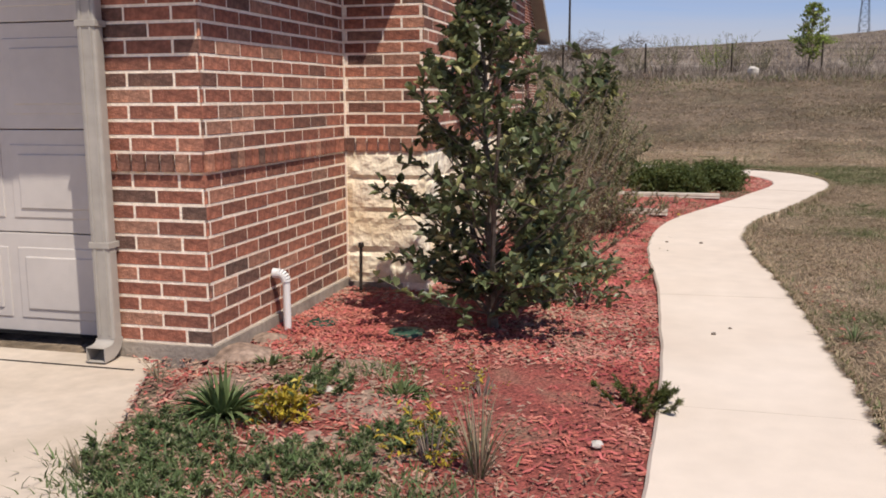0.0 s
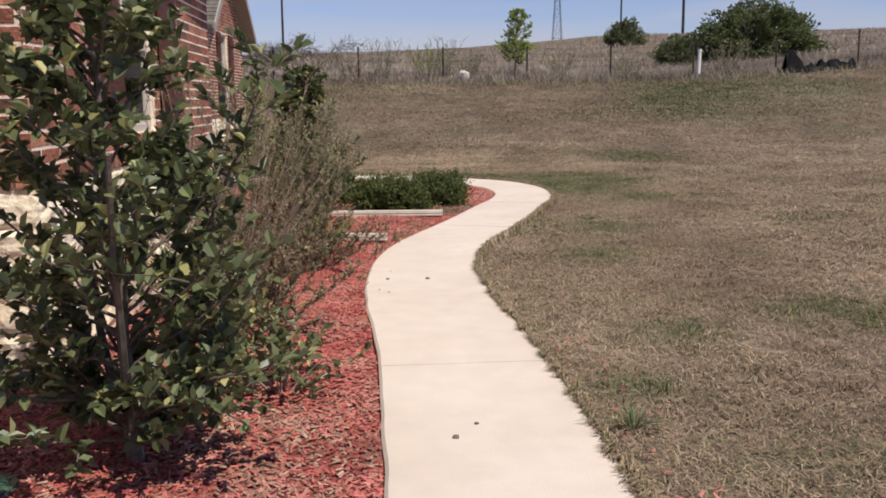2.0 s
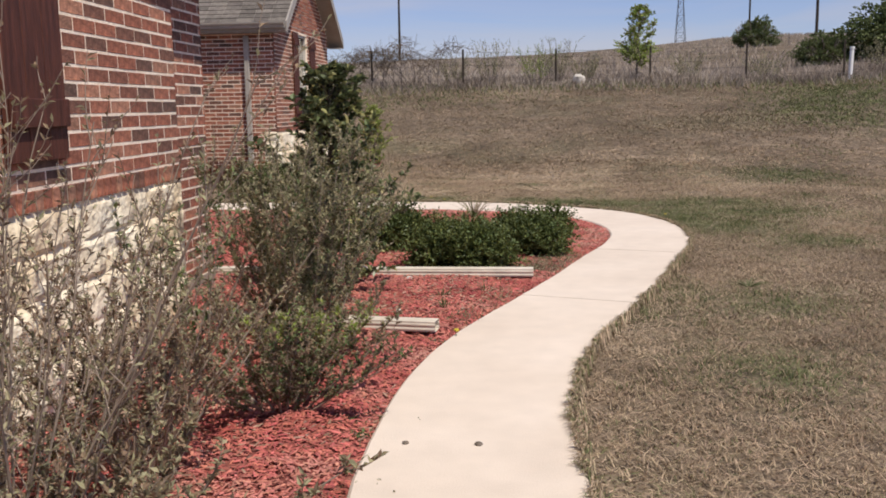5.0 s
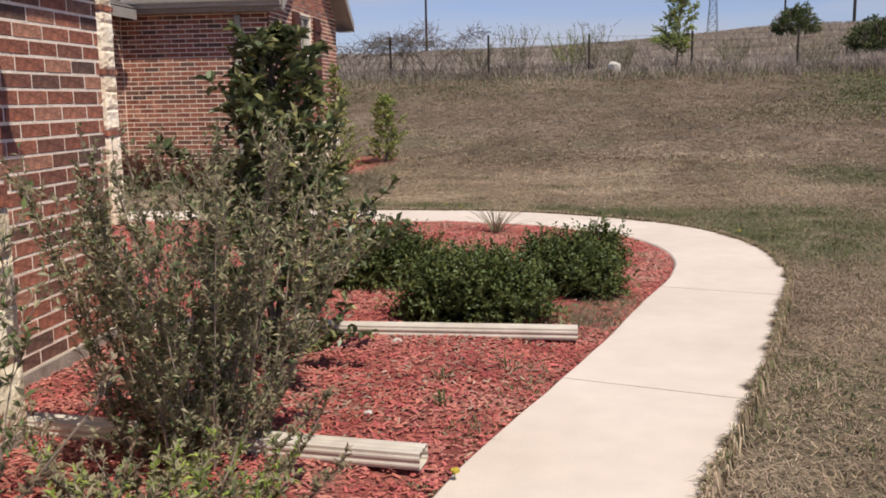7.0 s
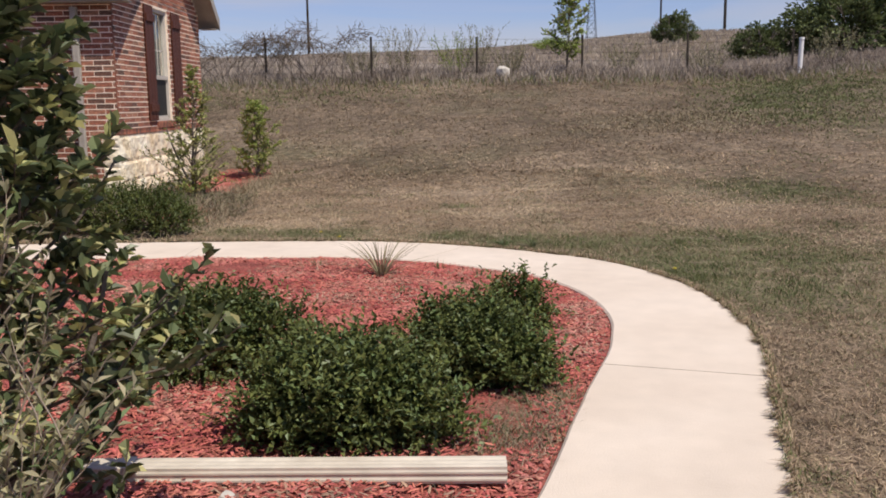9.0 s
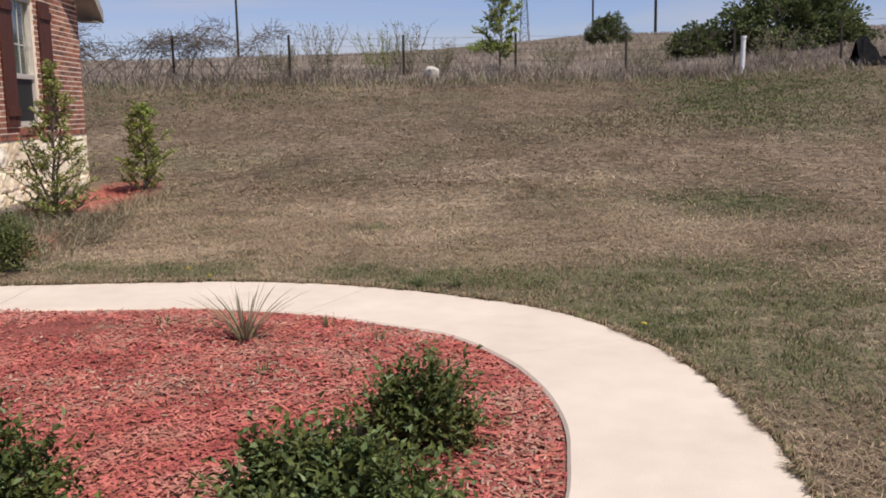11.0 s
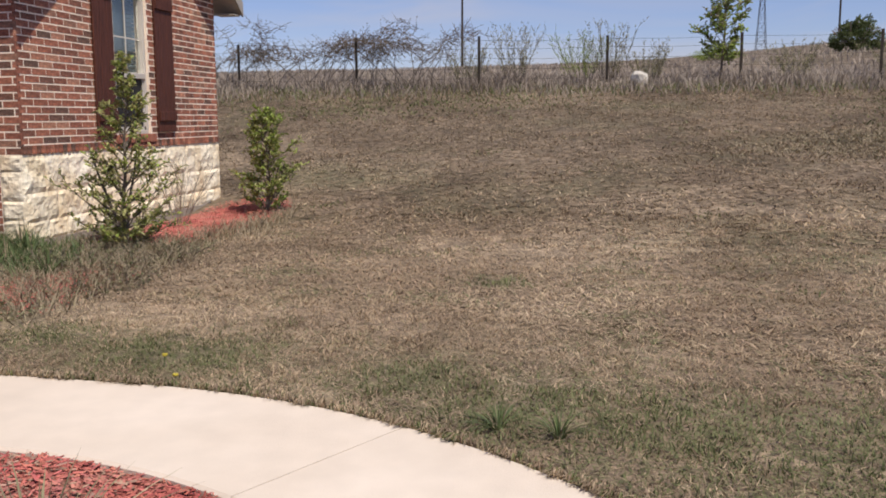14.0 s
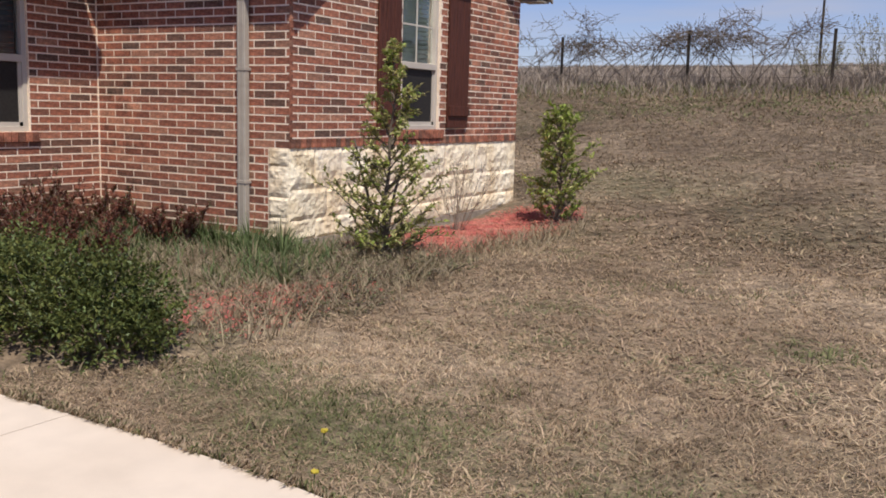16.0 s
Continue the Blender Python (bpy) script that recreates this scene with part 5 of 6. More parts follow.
def lawn():
    rs = np.random.RandomState(3)
    zones = [("lawn_grass_near", 330000, 0.43, 2.8, 0.027, 0.0065, (-3, 5.2), (4.5, 24)),
             ("lawn_grass_mid", 220000, 2.7, 7.5, 0.030, 0.010, (-4, 9.5), (5.5, 29)),
             ("lawn_grass_far", 130000, 7.0, 60, 0.036, 0.018, (-9, 20), (10, 41.5))]
    for name, count, d0, d1, h, w, xr, yr in zones:
        xy = np.stack([rs.uniform(*xr, count * 2), rs.uniform(*yr, count * 2)], 1)
        d = min_walk(xy)
        keep = (d > d0) & (d < d1)
        xy, d = xy[keep], d[keep]
        xy = xy[free_of(xy, [BED, BED_C, HOUSE, DRIVE])][:count]
        clump = fbm(xy, 3.0 if d1 < 10 else 0.9, 2)
        clump = clump + 0.5 * fbm(xy, 6.5 if d1 < 10 else 0.35, 5)
        xy = xy[clump > rs.uniform(-1.2, 0.5, len(xy))]
        g = fbm(xy, 0.55, 11) * 0.7 + 0.35 * fbm(xy, 1.9, 17)
        for gx, gy, gr in GREEN_SPOTS:
            g = np.maximum(g, 0.75 * np.exp(-((xy[:, 0] - gx) ** 2 + (xy[:, 1] - gy) ** 2) / gr ** 2))
        g += 0.10 * (min_walk(xy) < 0.9) + 0.12 * (xy[:, 1] > 30) + 0.10 * (xy[:, 0] > 4)
        green = g > (rs.uniform(0.22, 0.85, len(xy)) if d1 < 10 else rs.uniform(0.42, 0.62, len(xy)))
        tall = np.clip(0.9 + 1.5 * fbm(xy, 4.5 if d1 < 10 else 1.2, 21), 0.3, 2.2)
        # the lawn is bleached to straw beyond the bend and browner along the walk and up the bank
        pale = 0.45 * np.exp(-((xy[:, 0] - 0.5) / 5.5) ** 4 - ((xy[:, 1] - 24.5) / 3.2) ** 4) + 0.35 + 0.45 * fbm(xy, 0.35, 61) + 0.55 * fbm(xy, 1.1, 62) - 0.4 * (xy[:, 1] > 28.5)
        pale = pale > rs.uniform(0.1, 0.95, len(xy))
        for k, m, lab in ((~green & pale, GRASS_DRY, "short dormant straw-coloured lawn grass"), (~green & ~pale, GRASS_BROWN, "short dormant brown lawn grass")):
            grass_sheet(name if m is GRASS_DRY else name.replace("lawn", "brown_lawn"), xy[k], h, w, 2.0, rs, m, lab, 0.15, tall[k])
        grass_sheet(name.replace("lawn", "green_lawn"), xy[green], h * (1.25 if d1 < 10 else 0.9), w, 0.9 if d1 < 10 else 1.6, rs, GRASS_GREEN, "patchy green lawn grass and weeds", 0.0, tall[green])
    # flat thatch of dead blades lying over one another, coarser with distance from the walk
    for tag, count, near_d, far_d, length, width, xr, yr in (("", 200000, 0.46, 3.0, 0.05, 0.0026, (-3, 4.6), (4.5, 23.5)), ("mid_", 120000, 2.4, 8.0, 0.085, 0.0055, (-4, 9.5), (5.5, 29)), ("bank_", 90000, 6.5, 40, 0.16, 0.012, (-9, 18), (12, 41))):
        xy = np.stack([rs.uniform(*xr, count * 3), rs.uniform(*yr, count * 3)], 1)
        d = min_walk(xy)
        xy = xy[(d > near_d) & (d < near_d + (far_d - near_d) * rs.rand(len(xy)) ** 0.6)]
        xy = xy[free_of(xy, [BED, BED_C, HOUSE, DRIVE])][:count]
        n = len(xy)
        a, ln, wd = rs.uniform(0, 2 * np.pi, n), length * rs.uniform(0.5, 1.4, n), width * rs.uniform(0.6, 1.35, n)
        ux, uy = np.cos(a) * ln, np.sin(a) * ln
        px, py = -np.sin(a) * wd, np.cos(a) * wd
        z = sampled(xy, ground_height, 0.3)
        z0, z1 = z + rs.uniform(-0.012, 0.012, n), z + rs.uniform(-0.008, 0.026, n)
        v = np.zeros((n, 3, 3))
        for k, (fx, fy, fz) in enumerate(((xy[:, 0] - px, xy[:, 1] - py, z0), (xy[:, 0] + px, xy[:, 1] + py, z0), (xy[:, 0] + ux, xy[:, 1] + uy, z1))):
            v[:, k, 0], v[:, k, 1], v[:, k, 2] = fx, fy, fz
        pick = rs.rand(n) + 0.7 * fbm(xy, 1.1 if near_d < 5 else 0.5, 83) - 0.12 * (xy[:, 1] > 27)
        for gx, gy, gr in GREEN_SPOTS:
            spot = 0.8 * np.exp(-((xy[:, 0] - gx) ** 2 + (xy[:, 1] - gy) ** 2) / gr ** 2) > rs.rand(n)
            pick[spot] = 1.2
        for name, k, m, label in (("brown_thatch", pick < 0.34, GRASS_BROWN, "flattened brown thatch of the dormant lawn"), ("straw_thatch", (pick >= 0.34) & (pick < 0.98), GRASS_DRY, "flattened straw thatch of the dormant lawn"), ("green_thatch", pick >= 0.98, GRASS_GREEN, "green creeping blades in the lawn thatch")):
            np_mesh(tag + name, v[k].reshape(-1, 3), np.arange(3 * int(k.sum())).reshape(-1, 3), m, label, "grass")
    # ragged overhang along the walk's lawn edge: tufts that lean in over the concrete
    roots, inward, reach = [], [], []
    for p, c in zip(WALK_R, WALK_LINE):
        if p.y < 2.5 or p.x < -6.5:
            continue
        n = (c - p).normalized()
        for _ in range(9):
            along = Vector((-n.y, n.x)) * rs.uniform(-0.065, 0.065)
            tuft = max(0.0, 0.35 + noise.noise(Vector((p.x * 9 + along.x * 9, p.y * 9 + along.y * 9, 4))) + 0.5 * rs.rand())
            centre = p + along - n * 0.015
            for _ in range(int(3 + 12 * tuft)):
                g = n.copy()
                g.rotate(Matrix.Rotation(rs.normal(0, 0.55), 2))
                roots.append((centre.x + rs.normal(0, 0.012), centre.y + rs.normal(0, 0.012)))
                inward.append((g.x, g.y))
                reach.append(rs.uniform(0.15, 1.0) * (0.028 + 0.055 * tuft))
    roots, inward, reach = np.array(roots), np.array(inward), np.array(reach)[:, None]
    side = np.stack([-inward[:, 1], inward[:, 0]], 1) * 0.0032
    rise = rs.uniform(0.022, 0.056, len(roots))
    v = np.zeros((len(roots), 5, 3))
    v[:, 0, :2], v[:, 1, :2] = roots - side, roots + side
    v[:, 2, :2], v[:, 3, :2] = roots + inward * reach * 0.45 + side, roots + inward * reach * 0.45 - side
    v[:, 4, :2] = roots + inward * reach
    v[:, 0:2, 2] = -0.01
    v[:, 2:4, 2] = (0.012 + rise)[:, None]
    v[:, 4, 2] = 0.033 + 0.4 * rise * rs.rand(len(roots))
    tri = np.array([[0, 1, 2], [0, 2, 3], [3, 2, 4]])
    pick = rs.rand(len(roots))
    for name, k, m, label in (("edge_grass", pick < 0.5, GRASS_BROWN, "dry brown grass hanging over the walk's edge"), ("straw_edge_grass", (pick >= 0.5) & (pick < 0.78), GRASS_DRY, "straw-coloured grass hanging over the walk's edge"), ("green_edge_grass", pick >= 0.78, GRASS_GREEN, "green grass along the walk's edge")):
        w = v[k]
        np_mesh(name, w.reshape(-1, 3), (tri[None] + (np.arange(len(w)) * 5)[:, None, None]).reshape(-1, 3), m, label, "grass")
    # taller growth at and beyond the fence
    xy = np.stack([rs.uniform(-22, 34, 60000), 40.95 - 1.7 * rs.rand(60000) ** 3 + rs.exponential(5.0, 60000) * (rs.rand(60000) < 0.9)], 1)
    spots = np.concatenate([np.stack([rs.normal(x, r, n), rs.normal(y, q, n)], 1) for x, y, r, q, n in ((9.2, 35.5, 1.2, 1.6, 5000), (10.6, 38.4, 1.6, 1.0, 5000), (8.0, 33.0, 0.9, 1.2, 2500), (14.0, 37.0, 2.0, 1.2, 3000), (-3.5, 38.6, 2.5, 1.0, 3000))])
    spots = spots[fbm(spots, 1.3, 71) > rs.uniform(-0.7, 0.6, len(spots))]
    grass_sheet("bank_green_grass", spots, 0.06, 0.028, 1.7, rs, GRASS_GREEN, "green weedy grass patches on the bank", 0.1)
    spots = np.concatenate([np.stack([rs.normal(x, r, n), rs.normal(y, q, n)], 1) for x, y, r, q, n in ((6.2, 33.0, 1.0, 0.5, 3000), (5.0, 31.5, 1.2, 0.5, 2000), (11.5, 33.0, 1.5, 0.7, 2500))])
    grass_sheet("bank_straw_grass", spots, 0.05, 0.022, 1.8, rs, STRAW, "bleached straw patches on the bank", 0.2)
    grass_sheet("field_grass", xy, 0.28, 0.022, 0.9, rs, FIELD_DRY, "tall dry grey-brown field grass beyond the fence", 0.1, np.clip(0.9 + 1.2 * fbm(xy, 0.5, 5), 0.25, 2.2))
    xy = np.stack([rs.uniform(-60, 90, 26000), rs.uniform(48, 150, 26000)], 1)
    grass_sheet("far_field_grass", xy, 0.32, 0.07, 0.9, rs, FIELD_DRY, "dry grass of the far field", 0.1)
    xy = np.stack([rs.uniform(-14, 24, 6000), rs.normal(40.4, 0.7, 6000)], 1)
    grass_sheet("fence_green_grass", xy[:4200], 0.19, 0.02, 1.2, rs, GRASS_GREEN, "green grass at the foot of the fence", 0.1)


lawn()


def mulch_chips():
    rs = np.random.RandomState(8)

    def chips(name, xy, label, z_of, material=CHIP):
        n = len(xy)
        ln, wd, th = rs.uniform(0.010, 0.046, n), rs.uniform(0.005, 0.015, n), rs.uniform(0.002, 0.005, n)
        a, tilt = rs.uniform(0, 2 * np.pi, n), rs.normal(0, 0.25, n)
        z = sampled(xy, z_of, 0.1)  + rs.uniform(0, 0.012, n)
        ux, uy, uz = np.cos(a) * np.cos(tilt), np.sin(a) * np.cos(tilt), np.sin(tilt)
        vx, vy, vz = -np.sin(a), np.cos(a), rs.normal(0, 0.25, n)
        v = np.zeros((n, 6, 3))
        for k, (s, t, q) in enumerate(((-.5, -.5, 0), (-.5, .5, 0), (-.42, 0, 1), (.5, -.4, 0), (.5, .4, 0), (.4, .05, 1))):
            v[:, k, 0] = xy[:, 0] + ux * ln * s + vx * wd * t
            v[:, k, 1] = xy[:, 1] + uy * ln * s + vy * wd * t
            v[:, k, 2] = z + uz * ln * s + vz * wd * t + q * th
        b = (np.arange(n) * 6)[:, None, None]
        tris = (np.array([[0, 2, 1], [3, 4, 5], [0, 3, 5], [0, 5, 2], [1, 2, 5], [1, 5, 4]])[None] + b).reshape(-1, 3)
        np_mesh(name, v.reshape(-1, 3), tris, material, label, "mulch")

    def bed_z(x, y):
        d = walk_distance(x, y)
        z = 0.008 + ground_height(x, y) + 0.03 * min(1, max(0, (d - 0.45) / 0.5)) + 0.018 * noise.noise(Vector((x * 2.2, y * 2.2, 1)))
        return z
    xy = np.stack([rs.uniform(-4.5, 1.3, 290000), rs.uniform(4.0, 20.2, 290000)], 1)
    xy = xy[free_of(xy, [HOUSE]) & ~free_of(xy, [BED])]
    d = min_walk(xy)
    bare = fbm(xy, 0.8, 31) + 1.1 * np.exp(-((xy[:, 0] - 0.42) / 0.3) ** 2 - ((xy[:, 1] - 15.55) / 0.5) ** 2)
    keep = (d > 0.45) & (bare < rs.uniform(0.15, 0.9, len(xy))) & ~((xy[:, 1] < 6.9) & (rs.rand(len(xy)) < 0.55))
    xy = xy[keep][:150000]
    old = (fbm(xy, 0.9, 44) + 1.1 * (xy[:, 1] < 6.9) * (xy[:, 0] < -0.6)) > rs.uniform(-0.3, 1.5, len(xy))
    chips("mulch_chips", xy[~old], "scattered red-dyed wood mulch chips", bed_z)
    chips("weathered_chips", xy[old], "weathered tan wood chips among red mulch", bed_z, CHIP_TAN)
    xy = np.stack([rs.uniform(-4.4, -2.5, 60000), rs.uniform(21.2, 29.6, 60000)], 1)
    xy = xy[~free_of(xy, [BED_C])]
    patch = 1.3 * np.exp(-((xy[:, 0] + 3.55) / 0.55) ** 4 - ((xy[:, 1] - 27.4) / 1.8) ** 4) + 0.55 * np.exp(-((xy[:, 0] + 3.0) / 0.5) ** 2 - ((xy[:, 1] - 23.2) / 1.0) ** 2)
    chips("mulch_chips", xy[patch > rs.uniform(0.1, 1.0, len(xy))], "thin red mulch chips by the far wing", lambda x, y: bed_z(x, y) - 0.075 * max(0.0, 1 - edge_distance(BED_C, x, y) / 0.3) + 0.004)
    sp = np.array([(p.x + rs.uniform(-0.05, 0.3), p.y + rs.uniform(-0.1, 0.1)) for p in WALK_R if 7.2 < p.y < 9.6 for _ in range(rs.randint(0, 5))])
    chips("mulch_chips", sp[min_walk(sp) > 0.42], "stray red chips on the lawn edge", lambda x, y: ground_height(x, y) + 0.02)


mulch_chips()

# ---- plants of the bed ----
cone_tree("holly_tree", -1.02, 7.72, 2.15, 0.68, 0.14, 21, "dark glossy broadleaf holly tree standing in red mulch", HOLLY, (0.064, 0.040), 112, HOLLY_YOUNG, 0.10, 0.85, lean=(-0.06, 0.0), leaf_n=3, sink=1.7, side=(0.5, 0.3, 1.5))
cone_tree("holly_shrub", -1.18, 14.35, 1.58, 0.60, 0.05, 22, "dark glossy upright holly shrub in red mulch", HOLLY, (0.064, 0.036), 80, HOLLY_YOUNG, 0.2, 0.62, leaf_n=4)
mound_shrub("low_holly", -0.62, 8.55, [(0, 0, 0.26, 0.26), (-0.25, 0.2, 0.22, 0.3), (-0.5, -0.15, 0.2, 0.22)], 23, "low dark holly suckers over red mulch", HOLLY, (0.055, 0.028), 900, HOLLY_YOUNG, 0.15)
wispy_shrub("bare_shrub", -1.12, 9.85, 1.5, 0.5, 24, "half-bare brown twiggy shrub by the limestone wall", SAGE, (0.026, 0.011), 34, 2, lean=(0.05, 0.0), subs=7, second=LEAF_BROWN, share=0.5)
wispy_shrub("sage_shrub", -1.12, 13.12, 1.1, 0.38, 26, "grey-green fine-leaved spreading shrub with brown twigs", SAGE, (0.031, 0.013), 44, 5, subs=9, second=WEED, share=0.2, foot=0.25, from_step=0)
wispy_shrub("dormant_shrub", -1.15, 10.75, 0.8, 0.75, 29, "dormant brown-leaved sprawling shrub over red mulch", LEAF_BROWN, (0.026, 0.011), 44, 5, subs=8, second=SAGE, share=0.35)
wispy_shrub("dormant_shrub", -0.8, 11.6, 0.42, 0.6, 30, "low withered brown and green shrub over mulch", LEAF_BROWN, (0.026, 0.011), 36, 5, subs=7, second=WEED, share=0.4)
wispy_shrub("dormant_shrub", -0.92, 9.7, 0.55, 0.7, 36, "low withered brown shrub below limestone", LEAF_BROWN, (0.028, 0.012), 36, 5, subs=7, second=SAGE, share=0.45)
wispy_shrub("sage_shrub", -1.0, 12.5, 0.34, 0.4, 261, "low grey-green fine-leaved shrub beside the drain pipe", SAGE, (0.026, 0.011), 13, 4, subs=6, second=LEAF_BROWN, share=0.3, foot=0.3, from_step=0)
wispy_shrub("leafy_shrub", -1.42, 12.15, 0.95, 0.3, 27, "sparse pale green leafy shrub against limestone", SPRIG, (0.04, 0.02), 9, 2, subs=7, second=SAGE, share=0.4)
wispy_shrub("low_herb", -0.85, 12.3, 0.3, 0.4, 28, "low grey-green herb spilling over mulch", SAGE, (0.035, 0.014), 34, 3, subs=6, second=LEAF_BRIGHT, share=0.35)
for _x, _y, _lumps, _seed, _n in [
        (-0.24, 15.42, [(0, 0, 0.38, 0.41), (-0.26, -0.06, 0.24, 0.30), (0.22, -0.1, 0.24, 0.30), (-0.06, 0.16, 0.28, 0.38)], 31, 13500),
        (0.30, 16.15, [(0, 0, 0.28, 0.36), (0.17, -0.1, 0.2, 0.22), (-0.12, 0.14, 0.23, 0.36)], 32, 9500),
        (0.60, 17.15, [(0, 0, 0.17, 0.32), (-0.12, 0.05, 0.12, 0.26)], 33, 2400),
        (-1.08, 16.35, [(0, 0, 0.38, 0.44), (0.26, 0.1, 0.26, 0.36), (-0.3, -0.1, 0.26, 0.32)], 34, 11000)]:
    mound_shrub("low_evergreen", _x, _y, _lumps, _seed, "low green evergreen shrub of several lumps on red mulch", BOX, (0.033, 0.020), int(_n * 1.7), SPRIG, 0.30, group="low evergreens in the bed")
strap_clump("yucca", -0.34, 18.9, 0.40, 0.46, 52, 35, "narrow-leaved grey-green yucca tuft in red mulch", SAGE, 0.013, arch=0.5, dead=STRAW)
for _k, (_x, _y) in enumerate([(0.42, 18.75), (0.12, 19.2), (0.25, 18.1), (-0.15, 18.2), (0.75, 18.2), (-0.9, 19.4), (0.55, 15.2), (0.0, 14.3), (-0.3, 14.1), (-0.25, 13.75), (-1.9, 17.8), (-0.05, 12.6), (0.62, 17.7)]):
    if walk_distance(_x, _y) < 0.5:
        continue
    strap_clump("weed", _x, _y, 0.12, 0.08, 16, 60 + _k, "small green weed sprouting through mulch", WEED, 0.009)
for _k, (_x, _y, _r) in enumerate([(0.42, 15.45, 0.3), (0.6, 15.75, 0.2), (-0.2, 10.6, 0.18), (-0.22, 11.4, 0.15), (0.05, 12.95, 0.2)]):
    wispy_shrub("weed_patch", _x - 0.1, _y, 0.1, _r * 8, 80 + _k, "low dry green weeds over thin mulch", WEED if _k % 2 else SAGE, (0.022, 0.009), 26, 2, subs=4)

# ---- plants by the garage ----
strap_clump("iris", -1.78, 6.02, 0.24, 0.24, 130, 41, "dark green strap-leaved clump beside the driveway", WEED, 0.026, arch=1.0)
mound_shrub("yellow_shrub", -1.54, 6.02, [(0, 0, 0.10, 0.17), (0.05, 0.03, 0.08, 0.16)], 42, "small golden-yellow leaved shrub in mulch", LEAF_YELLOW, (0.036, 0.019), 620, WEED, 0.12, sprig=0.35)
mound_shrub("yellow_shrub", -0.85, 5.78, [(0, 0, 0.09, 0.22)], 43, "thin golden-yellow shrublet among dry grass", LEAF_YELLOW, (0.03, 0.012), 260, WEED, 0.3)
mound_shrub("yellow_shrub", -0.84, 6.58, [(0, 0, 0.07, 0.15)], 44, "tiny half-dry yellow shrublet in mulch", LEAF_YELLOW, (0.025, 0.01), 130, STRAW, 0.5)
strap_clump("straw_grass", -0.66, 5.72, 0.36, 0.22, 70, 45, "straw-coloured ornamental grass tuft", STRAW, 0.006, arch=0.5, dead=WEED)
wispy_shrub("conifer_seedling", -0.16, 6.62, 0.13, 0.16, 46, "small dark conifer-like seedling at the walk's edge", BOX, (0.022, 0.005), 14, 5, subs=6)
for _k, (_x, _y) in enumerate([(-1.93, 6.76), (-1.74, 6.88), (-1.63, 6.58), (-1.18, 6.48)]):
    strap_clump("spurge", _x, _y, 0.10, 0.17, 60, 100 + _k, "flat broad green weed spreading over soil", SPRIG, 0.034, arch=1.15)


for _k, (_x, _y) in enumerate([(-1.86, 5.52), (-1.66, 5.36), (-1.74, 5.7), (-1.4, 5.62), (-1.16, 5.62), (-1.02, 5.97), (-1.9, 5.8), (-1.58, 6.5)]):
    wispy_shrub("weed_patch", _x, _y, 0.085, 0.11, 90 + _k, "soft green weeds beside the driveway", WEED, (0.03, 0.010), 34, 3, subs=6, second=SAGE, share=0.2, foot=0.11, from_step=0)
for _k, (_x, _y, _h) in enumerate([(0.88, 8.05, 0.14), (1.0, 20.42, 0.2), (0.74, 20.5, 0.15), (1.95, 14.6, 0.1)]):
    strap_clump("grass_tuft", _x, _y, _h * 0.8, 0.2, 46, 400 + _k, "fresh green grass tuft at the walk's edge", SPRIG, 0.007, arch=0.95, dead=STRAW)


